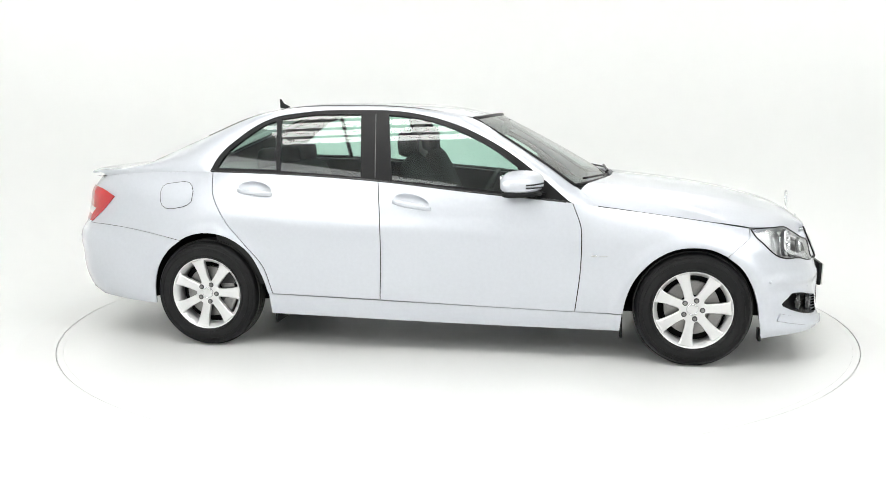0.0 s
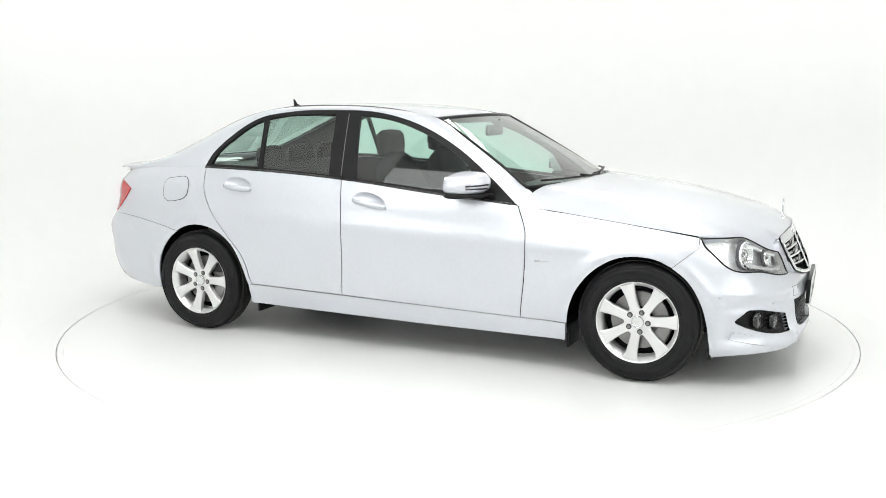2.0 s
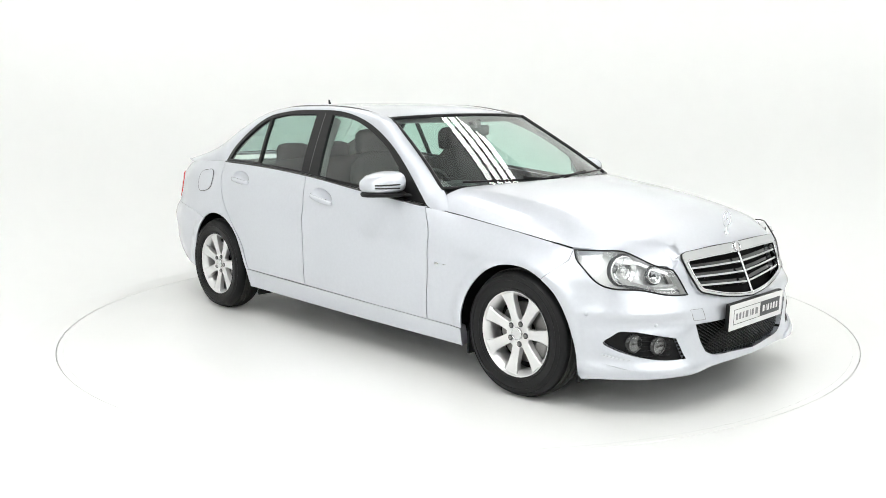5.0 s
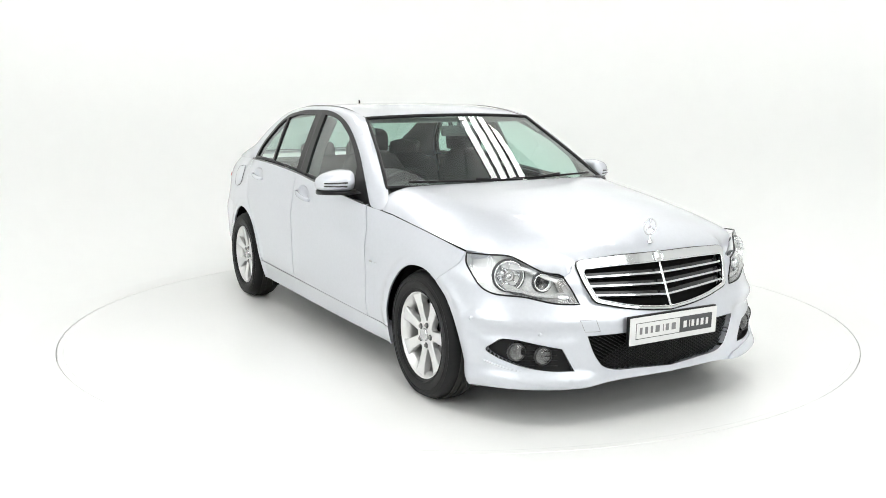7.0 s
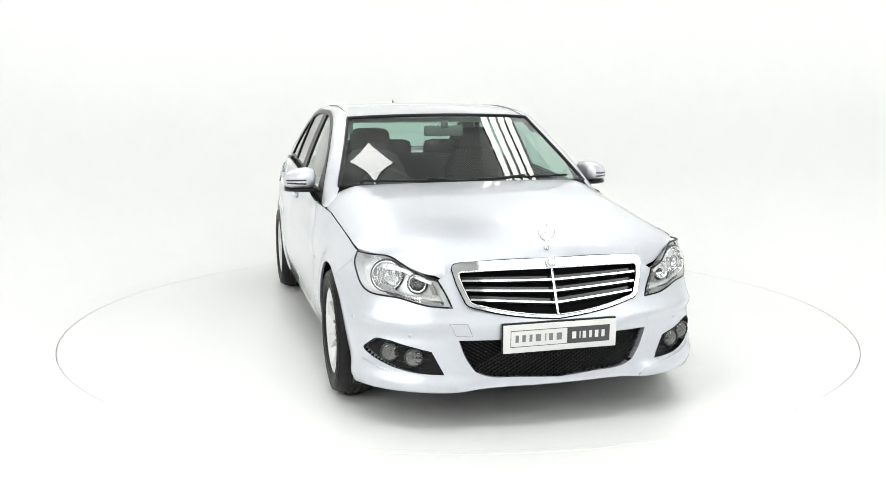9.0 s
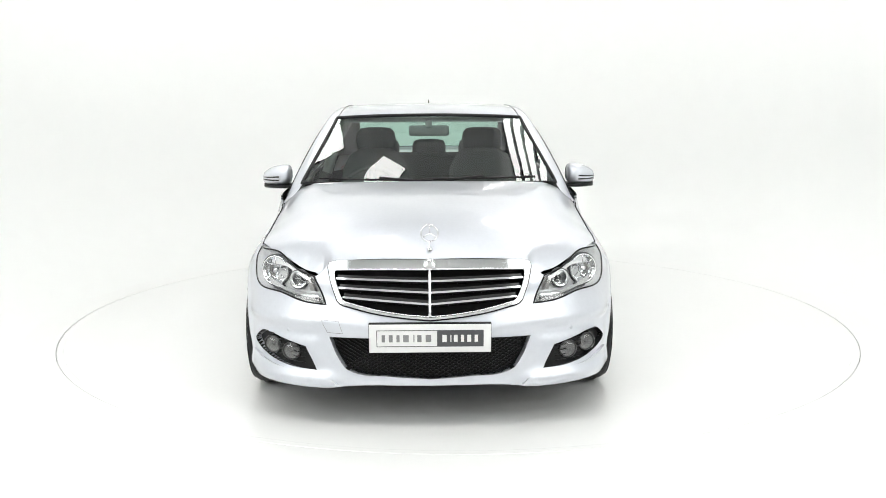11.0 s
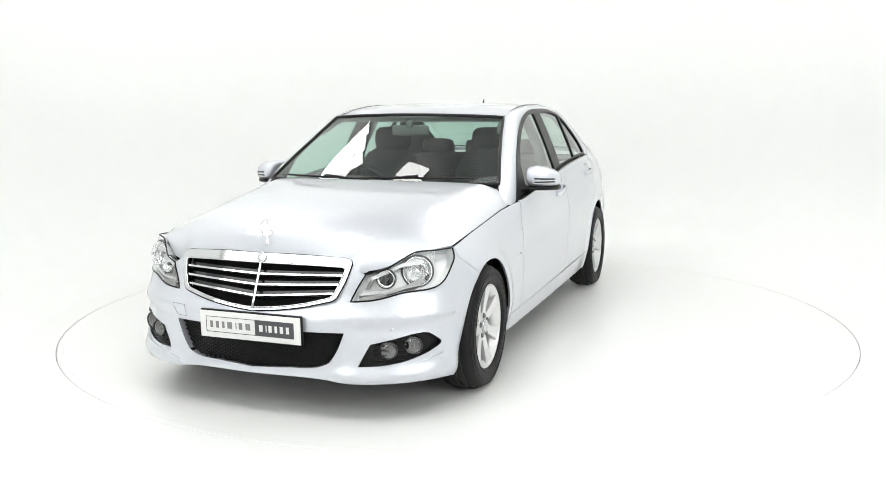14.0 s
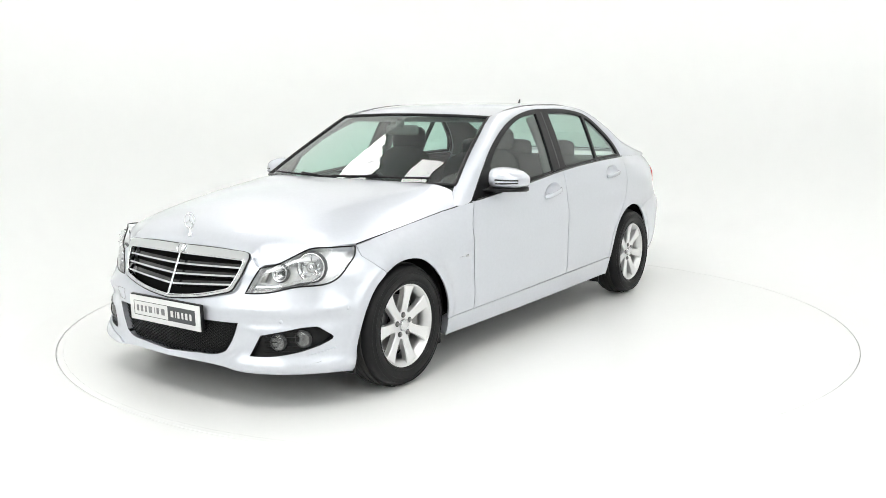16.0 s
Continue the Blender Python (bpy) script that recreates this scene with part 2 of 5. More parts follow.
# ---- the studio ----
def build_studio():
    n = 128
    # floor with a round opening for the turntable
    R0 = 2.502
    rings = [R0, 2.6, 3.0, 5.0, 9.0, 14.0]
    verts = [(R0 * math.cos(2 * math.pi * i / n), R0 * math.sin(2 * math.pi * i / n), -0.05) for i in range(n)]
    verts += [(r * math.cos(2 * math.pi * i / n), r * math.sin(2 * math.pi * i / n), 0) for r in rings for i in range(n)]
    faces = [(k * n + i, k * n + (i + 1) % n, (k + 1) * n + (i + 1) % n, (k + 1) * n + i) for k in range(len(rings)) for i in range(n)]
    tagged(part("floor", mesh_from("floor", verts, [f[::-1] for f in faces], FLOOR, smooth=False), None), "glossy white painted studio floor", "floor", kind="structure")
    pit = bmesh.new()
    disc_solid(pit, 2.6, 2.6, 0.02, pose(0, 0, -0.07), 96)
    tagged(part("turntable_pit", pit, GAP), "dark gap beneath the turntable rim", "floor", kind="structure")
    # curved white backdrop wall with a cove at its foot, open towards the camera
    prof = [(2.72, 0.0008), (3.0, 0.006), (3.25, 0.022), (3.45, 0.055), (3.65, 0.12), (3.82, 0.22), (3.96, 0.38), (4.05, 0.6), (4.09, 0.85), (4.1, 1.15), (4.1, 5.0), (4.2, 5.0), (4.2, -0.02)]
    a0, a1, m = radians(-40), radians(220), 96
    k = len(prof)
    verts = [(r * math.cos(a0 + (a1 - a0) * i / m), r * math.sin(a0 + (a1 - a0) * i / m), z) for i in range(m + 1) for r, z in prof]
    faces = [(i * k + j, (i + 1) * k + j, (i + 1) * k + j + 1, i * k + j + 1) for i in range(m) for j in range(k - 1)]
    tagged(part("wall_cyclorama", mesh_from("wall_cyclorama", verts, faces, WALL), None), "seamless white curved studio backdrop wall", "wall", kind="structure")
    # the hall round the set
    for name, b in (("wall_south", (-7.5, 7.5, -9.2, -9, 0, 6.5)), ("wall_north", (-7.5, 7.5, 8.8, 9, 0, 6.5)), ("wall_west", (-7.7, -7.5, -9, 8.8, 0, 6.5)), ("wall_east", (7.5, 7.7, -9, 8.8, 0, 6.5))):
        bm = bmesh.new()
        box(bm, *b)
        tagged(part(name, bm, WALL), "plain pale wall of the studio hall", "wall", kind="structure")
    bm = bmesh.new()
    box(bm, -7.7, 7.7, -9.2, 9.0, 6.5, 6.7)
    for i in range(11):
        x = -7.2 + i * 1.44
        box(bm, x - 0.04, x + 0.04, -8.99, 8.79, 6.36, 6.497)
    tagged(part("ceiling", bm, SHED), "grey corrugated shed ceiling with purlins", "ceiling", kind="structure")


build_studio()


def ceiling_light(name, x0, x1, y0, y1, label, turn=0.0, z=6.438):
    ob = new(name)
    tagged(ob, label, "ceiling light", "lights under the shed roof")
    ob.matrix_basis = pose((x0 + x1) / 2, (y0 + y1) / 2, 0, 0, 0, turn)
    w, d = (x1 - x0) / 2, (y1 - y0) / 2
    bm = bmesh.new()
    box(bm, -w - 0.03, w + 0.03, -d - 0.03, d + 0.03, z + 0.004, z + 0.06, 0.01)
    part("housing", bm, PURLIN, ob)
    bm = bmesh.new()
    box(bm, -w, w, -d, d, z - 0.1, z)
    part("diffuser", bm, TUBE, ob)
    return ob


for i in range(4):
    ceiling_light("tube_light", 1.4 + i * 0.33, 1.55 + i * 0.33, 1.0, 8.0, "long lit tube light under the shed ceiling", 17)
    ceiling_light("tube_light", 4.2 + i * 0.33, 4.35 + i * 0.33, 1.0, 8.0, "long lit tube light under the shed ceiling", 17)
for i in range(6):
    ceiling_light("tube_light", -4.5, 3.5, -5.3 + i * 0.36, -5.14 + i * 0.36, "long lit tube light under the shed ceiling", -4)
for i in range(3):
    ceiling_light("skylight_panel", -4.1, -2.6, 2.8 + i * 0.75, 3.48 + i * 0.75, "bright rectangular lit panel under the shed ceiling", 6)
ceiling_light("skylight_panel", -1.75, -0.95, 1.15, 1.95, "bright square lit panel under the shed ceiling", 45)


def build_turntable():
    n = 160
    table = new("turntable")
    tagged(table, "round white turntable flush with the studio floor", "turntable")

    def rings(rows):
        verts = [(r * math.cos(2 * math.pi * i / n), r * math.sin(2 * math.pi * i / n), z) for r, z in rows for i in range(n)]
        return verts, [(k * n + i, k * n + (i + 1) % n, (k + 1) * n + (i + 1) % n, (k + 1) * n + i) for k in range(len(rows) - 1) for i in range(n)]

    v, f = rings(((2.46, 0.0), (1.5, 0.0), (0.3, 0.0)))
    part("deck", mesh_from("deck", v, f + [tuple(2 * n + i for i in range(n))], FLOOR, smooth=False), None, table)
    v, f = rings(((2.497, -0.045), (2.497, -0.002), (2.495, 0.0), (2.4605, 0.0), (2.46, -0.02)))
    part("rim", mesh_from("rim", v, f, FLOOR, smooth=False), None, table)
    return table


turntable = build_turntable()

# ---- the car's body surface: x ahead, y to its left, z up, from the ground below its middle ----
WX, WZ, WR = 1.38, 0.304, 0.307
plan_rows = [(-2.41, 0.0), (-2.395, 0.35), (-2.33, 0.58), (-2.215, 0.715), (-2.03, 0.798), (-1.7, 0.85), (-1.38, 0.873), (-1.0, 0.884), (-0.4, 0.887), (0.3, 0.887),
             (0.8, 0.884), (1.1, 0.882), (1.38, 0.889), (1.58, 0.879), (1.75, 0.846), (1.88, 0.786), (1.98, 0.69), (2.05, 0.575), (2.105, 0.4), (2.14, 0.2), (2.152, 0.0)]
_u = [0.0]
for _a, _b in zip(plan_rows, plan_rows[1:]):
    _u.append(_u[-1] + math.dist(_a, _b))
_o = _u[9] - 0.3
_plan = spline([(u - _o, *p) for u, p in zip(_u, plan_rows)])
U0, U1 = _u[0] - _o, _u[-1] - _o
side_inset = line([(0.1, 0.07), (0.165, 0.05), (0.265, 0.024), (0.33, 0.010), (0.45, 0.001), (0.58, 0.0), (0.7, 0.003), (0.78, 0.012), (0.86, 0.024), (0.93, 0.042), (1.02, 0.07)])
front_inset = line([(0.09, 0.05), (0.14, 0.012), (0.19, 0.0), (0.25, 0.006), (0.34, 0.006), (0.43, 0.006), (0.49, 0.022), (0.56, 0.048), (0.64, 0.066), (0.7, 0.095), (0.74, 0.125), (0.8, 0.19)])
rear_inset = line([(0.2, 0.14), (0.26, 0.06), (0.34, 0.02), (0.48, 0.0), (0.64, 0.002), (0.69, 0.036), (0.76, 0.06), (0.9, 0.075), (0.96, 0.1), (1.02, 0.15)])
top_line = line([(-2.6, 0.9), (-2.3, 0.955), (-2.0, 0.985), (-1.6, 1.005), (-1.334, 1.01), (-0.962, 1.003), (-0.37, 0.97), (0.263, 0.907), (0.723, 0.866), (0.86, 0.849), (1.0, 0.83), (1.143, 0.811), (1.41, 0.776), (1.555, 0.756), (1.673, 0.738), (2.2, 0.62)])


# half width of the wings at the bonnet's shut line
wing_top = line([(0.7, 0.825), (0.86, 0.811), (1.14, 0.803), (1.41, 0.795), (1.673, 0.786), (2.0, 0.7)])


def skin(u, z):
    """The body's side, bumper and tail surface, left half."""
    c = _plan(u)
    d = _plan(u + 0.01) - _plan(u - 0.01)
    d = d / np.hypot(*d)
    n = np.array([-d[1], d[0]])
    if u > U1 - 0.02:
        n = np.array([1.0, 0.0])
    if n @ np.array([c[0] * (abs(u) > 1.7), c[1]]) < 0:
        n = -n
    wf, wr = smooth01(u, 1.55, 2.1), smooth01(-u, 1.75, 2.35)
    inset = wf * front_inset(z) + wr * rear_inset(z) + (1 - wf - wr) * side_inset(z)
    # shoulder under the bonnet's shut line
    wsh = smooth01(u, 0.6, 1.0) * (1 - smooth01(u, 1.75, 2.0))
    inset += wsh * max(0.0, c[1] - inset - wing_top(u)) * math.exp(-max(0, top_line(u) - z) / 0.065)
    # shoulder of the rear wing
    wq = smooth01(-u, 1.2, 1.5)
    inset += wq * 0.04 * math.exp(-max(0, top_line(u) - z) / 0.05)
    # flares round the wheels
    for wx in (WX, -WX):
        q = math.hypot(u - wx, z - 0.275)
        if q < 0.6:
            inset -= 0.010 * math.exp(-(((q - 0.385) / 0.035) ** 2))
    # blade along the bumper's foot and a fold above the air intakes
    wl = smooth01(u, 1.66, 1.8) * (1 - smooth01(u, U1 - 0.48, U1 - 0.34))
    inset -= wl * 0.02 * math.exp(-(((z - 0.2) / 0.045) ** 2))
    wb = smooth01(u, 1.7, 1.9)
    inset -= wb * 0.009 * math.exp(-(((z - 0.465) / 0.026) ** 2)) * (1 - smooth01(u, U1 - 0.5, U1 - 0.3))
    inset += wb * 0.013 * math.exp(-(((z - 0.41) / 0.032) ** 2)) * (1 - smooth01(u, U1 - 0.52, U1 - 0.42))
    # crease along the doors
    zl = 0.695 - 0.055 * u
    wd = smooth01(-abs(u + 0.2), -1.4, -0.9)
    inset -= wd * 0.006 * math.exp(-(((z - zl) / (0.05 if z > zl else 0.1)) ** 2))
    return (c[0] - n[0] * inset, max(0.0, c[1] - n[1] * inset), z)


def uy(y, z):
    """The surface's u at which the nose is y wide at height z."""
    a, b = 1.6, U1
    for _ in range(40):
        m = (a + b) / 2
        if skin(m, z)[1] > y:
            a = m
        else:
            b = m
    return (a + b) / 2


def nose(rows):
    return [(uy(y, z), z) for y, z in rows]


B_SEAM = [(-0.334, 0.3), (-0.324, 0.498), (-0.326, 0.722), (-0.345, 0.97)]
F_SEAM = [(0.757, 0.272), (0.784, 0.52), (0.786, 0.709), (0.735, 0.868)]
R_SEAM = [(-0.967, 0.316), (-1.022, 0.479), (-1.136, 0.609), (-1.249, 0.738), (-1.327, 0.883), (-1.345, 1.003)]
ROCK = line([(-1.1, 0.319), (-0.334, 0.3), (0.759, 0.268), (1.1, 0.262)])
G = 0.0026  # half a panel gap


def shift(run, du, dz=0.0):
    return [(u + du, z + dz) for u, z in run]


def rocker_run(a, b, dz):
    return [(a, ROCK(a) + dz), ((a + b) / 2, ROCK((a + b) / 2) + dz), (b, ROCK(b) + dz)]


def top_run(a, b, dz=0.0, n=7):
    return [(a + (b - a) * i / n, top_line(a + (b - a) * i / n) + dz) for i in range(n + 1)]


# headlamp outline on the nose, from its outer top corner
HL = [[(0.74, 0.741), (0.68, 0.735), (0.625, 0.70), (0.575, 0.668), (0.505, 0.648)], [(0.505, 0.648), (0.475, 0.59), (0.452, 0.533)], [(0.452, 0.533), (0.55, 0.54), (0.65, 0.565)]]


def hl_runs():
    top, inner, foot = (nose(r) for r in HL)
    return [[(1.682, 0.734), *top], inner, foot + [(1.815, 0.602), (1.748, 0.66)], [(1.748, 0.66), (1.702, 0.70), (1.682, 0.734)]]


def hl_outline(grow=0.0, step=0.02):
    pts = outline(*hl_runs(), step=step)
    c = np.mean(pts, axis=0)
    return [tuple(np.array(p) + (np.array(p) - c) / np.hypot(*(np.array(p) - c)) * grow) for p in pts]


car = new("car")
tagged(car, "silver metallic four-door saloon with chrome grille and alloy wheels", "car")


HANDLES = {"front": (-0.256, -0.04, 0.872, 0.835), "rear": (-1.172, -0.965, 0.922, 0.903)}


def cup_outline(x0, x1, z0, z1):
    cx, cz, slope = (x0 + x1) / 2, (z0 + z1) / 2, (z1 - z0) / (x1 - x0)
    return [(cx + 0.1 * math.cos(a), cz + 0.006 + slope * 0.1 * math.cos(a) + 0.042 * math.sin(a)) for a in np.linspace(0, 2 * math.pi, 33)[:-1]]


def build_sides():
    for s in (1, -1):
        # doors
        rear = outline(rocker_run(-0.967 + G, -0.334 - G, G), shift(B_SEAM, -G), top_run(-0.345 - G, -1.345 + G), shift(R_SEAM[::-1], G))
        d = sheet("rear_door", rear, skin, PAINT, car, s, holes=[cup_outline(*HANDLES["rear"])], thick=0.006)
        front = outline(rocker_run(-0.334 + G, 0.757 - G, G), shift(F_SEAM, -G), top_run(0.735 - G, -0.345 + G), shift(B_SEAM[::-1], G))
        e = sheet("front_door", front, skin, PAINT, car, s, holes=[cup_outline(*HANDLES["front"])], thick=0.006)
        # front wing
        wing = outline(shift(F_SEAM[::-1], G), rocker_run(0.757 + G, 1.012, G)[:], [(1.0125, 0.268), (1.022, 0.33), (1.055, 0.43), (1.12, 0.523), (1.2, 0.59), (1.29, 0.63), (1.38, 0.64), (1.47, 0.629), (1.545, 0.596)],
                       [(1.545, 0.596), (1.6, 0.64), (1.668, 0.69)], [(1.668, 0.69), (1.672, 0.73)], top_run(1.672, 0.735 + G, -0.002))
        sheet("front_wing", wing, skin, PAINT, car, s, step=0.035)
        # sill
        sill = outline([(-0.985, 0.195), (0.01, 0.176), (0.998, 0.166)], [(0.998, 0.166), (1.008, 0.258)], rocker_run(1.008, -0.99, -G), [(-0.99, 0.31), (-0.985, 0.195)])
        sheet("sill", sill, skin, PAINT, car, s, thick=0.05)
        # rear wing
        quarter = outline(shift(R_SEAM, -G), top_run(-1.345 - G, -2.22), [(-2.22, 0.962), (-2.27, 0.86), (-2.285, 0.69)], [(-2.285, 0.69), (-1.93, 0.682), (-1.53, 0.616)], [(-1.53, 0.616), (-1.48, 0.64), (-1.36, 0.663), (-1.22, 0.635), (-1.1, 0.55), (-1.025, 0.42), (-0.992, 0.316)])
        sheet("rear_wing", quarter, skin, PAINT, car, s, step=0.04)
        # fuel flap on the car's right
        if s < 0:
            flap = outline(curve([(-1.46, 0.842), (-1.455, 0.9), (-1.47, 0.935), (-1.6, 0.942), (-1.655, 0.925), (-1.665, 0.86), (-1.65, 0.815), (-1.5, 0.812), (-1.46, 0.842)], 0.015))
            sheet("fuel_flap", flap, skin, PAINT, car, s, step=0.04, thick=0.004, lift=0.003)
            # dark tube round the flap draws the shade of its gap
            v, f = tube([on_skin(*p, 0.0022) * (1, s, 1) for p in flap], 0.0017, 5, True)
            part("flap_gap_shade", mesh_from("flap_gap_shade", v, f, DARK), None, car)
        # tail lamp
        lamp = outline([(-2.0, 0.856), (-2.13, 0.895), (-2.3, 0.905)], [(-2.3, 0.905), (-2.42, 0.895), (-2.45, 0.695)], [(-2.45, 0.695), (-2.23, 0.695)], [(-2.23, 0.695), (-2.13, 0.755), (-2.0, 0.856)])
        sheet("tail_lamp", lamp, skin, RED, car, s, step=0.04, lift=0.006, label="red tail lamp lens")
        # reversing light in the lamp
        rev = outline([(-2.2, 0.775), (-2.44, 0.79)], [(-2.44, 0.79), (-2.45, 0.745)], [(-2.45, 0.745), (-2.26, 0.735)], [(-2.26, 0.735), (-2.2, 0.775)])
        sheet("reversing_lamp", rev, skin, PLATE, car, s, step=0.04, lift=0.008, label="white reversing lamp lens")


FOG = [[(0.775, 0.372), (0.755, 0.388), (0.70, 0.385)], [(0.70, 0.385), (0.545, 0.348)], [(0.545, 0.348), (0.495, 0.248)], [(0.495, 0.248), (0.60, 0.252), (0.70, 0.272), (0.765, 0.30)], [(0.765, 0.30), (0.80, 0.335), (0.775, 0.372)]]
GR_TOP, GR_BOT = [(0.0, 0.722), (0.25, 0.721), (0.40, 0.716)], [(0.37, 0.535), (0.25, 0.507), (0.12, 0.488), (0.0, 0.478)]
GRILLE = [GR_TOP, [(0.40, 0.716), (0.438, 0.705), (0.442, 0.69)], [(0.442, 0.69), (0.425, 0.62), (0.405, 0.57)], [(0.405, 0.57), (0.395, 0.548), (0.37, 0.535)], GR_BOT]
LOW = [[(0.0, 0.40), (0.435, 0.398)], [(0.435, 0.398), (0.40, 0.31), (0.368, 0.262)], [(0.368, 0.262), (0.345, 0.25), (0.17, 0.232), (0.0, 0.222)]]


def half_outline(rows, grow=0.0, step=0.02):
    """An outline that ends on the centre line."""
    runs = [nose(r) for r in rows]
    pts = []
    for r in runs:
        pts += curve(r, step)[:-1]
    pts.append(runs[-1][-1])
    return pts


def build_front():
    # bumper with openings, one half mirrored onto the other
    fog = outline(*[nose(r) for r in FOG], step=0.02)
    hl = hl_runs()
    bump = outline([(1.5465, 0.5935), (1.615, 0.54), (1.675, 0.45), (1.715, 0.34), (1.735, 0.23), (1.745, 0.15)],
                   [(1.745, 0.15)] + nose([(0.79, 0.166), (0.7, 0.172), (0.5, 0.172), (0.42, 0.176), (0.36, 0.184), (0.28, 0.191), (0.14, 0.194), (0.0, 0.194)]),
                   nose([(0.0, 0.194), (0.0, 0.222)]), nose(LOW[2][::-1]), nose(LOW[1][::-1]), nose(LOW[0][::-1]), nose([(0.0, 0.40), (0.0, 0.478)]),
                   nose(GR_BOT[::-1]), nose(GRILLE[3][::-1]), nose([(0.405, 0.57), (0.425, 0.62), (0.435, 0.66), (0.442, 0.69)]), nose([(0.442, 0.69), (0.449, 0.70)]), nose([(0.449, 0.70), (0.468, 0.67), (0.505, 0.647)]), hl[1], hl[2], hl[3], [(1.682, 0.734), (1.6765, 0.73)],
                   [(1.6765, 0.73), (1.671, 0.69)], [(1.671, 0.69), (1.6, 0.6375), (1.5465, 0.5935)], step=0.02)
    sheet("front_bumper", bump, skin, PAINT, car, 1, step=0.022, thick=0.03, holes=[fog], both=True)
    # blade below the fog lamps
    for s in (1, -1):
        blade = outline(nose([(0.80, 0.285), (0.70, 0.25), (0.55, 0.233), (0.43, 0.212)]), nose([(0.43, 0.212), (0.40, 0.188)]), nose([(0.40, 0.188), (0.55, 0.193), (0.70, 0.207), (0.81, 0.245)]), nose([(0.81, 0.245), (0.80, 0.285)]), step=0.025)
        sheet("bumper_blade", blade, skin, PAINT, car, s, step=0.022, thick=0.02, lift=0.011)


_zc = line([(0.7, 0.985), (0.9, 0.98), (1.0, 0.97), (1.365, 0.93), (1.7, 0.868), (1.9, 0.806), (1.98, 0.764), (2.01, 0.742), (2.03, 0.724)])
_ze = line([(0.7, 0.868), (0.86, 0.849), (1.0, 0.83), (1.143, 0.811), (1.41, 0.777), (1.555, 0.758), (1.655, 0.747), (1.76, 0.738), (1.86, 0.712), (1.94, 0.662), (1.975, 0.648), (2.0, 0.645)])
_ye = line([(0.7, 0.815), (0.86, 0.805), (1.14, 0.797), (1.41, 0.789), (1.655, 0.78), (1.7, 0.766), (1.76, 0.738), (1.86, 0.651), (1.94, 0.55), (1.975, 0.493), (1.99, 0.455), (2.04, 0.452)])
_crown = line([(0.7, 0.026), (1.1, 0.031), (1.6, 0.034), (1.85, 0.036), (1.96, 0.038), (2.0, 0.034), (2.03, 0.022)])


def bonnet_at(x, y):
    """A crowned panel between two ridges, with flanks that fall to the wings and lamps."""
    yr = 0.44 + 0.165 * (2.0 - x)
    zr = _zc(x) - _crown(x)
    k = abs(y) / yr
    if k < 1:
        return (x, y, _zc(x) - _crown(x) * k**2.2)
    w = (abs(y) - yr) / max(0.012, _ye(x) - yr)
    return (x, y, zr - (zr - _ze(x)) * (0.42 * w + 0.58 * w * w if w < 1 else w * 1.58 - 0.58))


def build_bonnet():
    edge = [(x, skin(x, top_line(x) - 0.002)[1] - 0.006) for x in np.linspace(0.87, 1.655, 9)]
    half = [[(0.955, 0.0), (0.928, 0.3), (0.845, 0.56), (0.772, 0.727)], [(0.772, 0.727), (0.82, 0.788), edge[0]], edge, [edge[-1], (1.76, 0.735), (1.86, 0.648), (1.94, 0.547), (1.975, 0.49), (1.993, 0.4535)], [(1.993, 0.4535), (1.999, 0.449), (2.001, 0.438), (2.004, 0.415), (2.006, 0.39)], [(2.006, 0.39), (2.01, 0.36), (2.02, 0.2), (2.028, 0.0)]]
    full = []
    for run in half:
        full += curve(run, 0.03)[:-1]
    for run in half[::-1]:
        full += [(x, -y) for x, y in curve(run, 0.03)[::-1][:-1]]
    clean = []
    for p in full:
        if not clean or math.dist(p, clean[-1]) > 0.004:
            clean.append(p)
    sheet("bonnet", clean, bonnet_at, PAINT, car, 1, step=0.035, thick=0.045)
    for s in (1, -1):
        # added dark tube stands for the shade in the shut line's gap
        v, f = tube([(x, (y + 0.003) * s, max(bonnet_at(x, y)[2], top_line(x)) - 0.002) for x, y in edge], 0.0032, 5)
        part("bonnet_gap_shade", mesh_from("bonnet_gap_shade", v, f, DARK), None, car)


# ---- upper body ----
def _gy(z):
    d = z - 0.866
    return 0.828 - 0.3485 * d - 0.184 * d * d


def flank(x, z):
    """The side glass surface, left half."""
    return (x, _gy(z) + 0.004 - 0.0104 * (x + 0.3) ** 2, z)


DLO_TOP = [(-1.372, 1.008), (-1.335, 1.085), (-1.22, 1.2), (-1.045, 1.308), (-0.815, 1.35), (-0.48, 1.36), (-0.215, 1.347), (0.047, 1.287), (0.307, 1.17), (0.563, 0.994), (0.71, 0.873)]
# outer edge of the side frame: windscreen edge, roof gutter, rear window edge
RAIL = [(-1.84, 0.605, 1.045), (-1.7, 0.597, 1.105), (-1.45, 0.585, 1.21), (-1.17, 0.57, 1.322), (-0.9, 0.555, 1.375), (-0.5, 0.55, 1.386), (-0.15, 0.562, 1.366), (0.158, 0.575, 1.312), (0.365, 0.622, 1.192), (0.58, 0.68, 1.058), (0.738, 0.727, 0.95)]


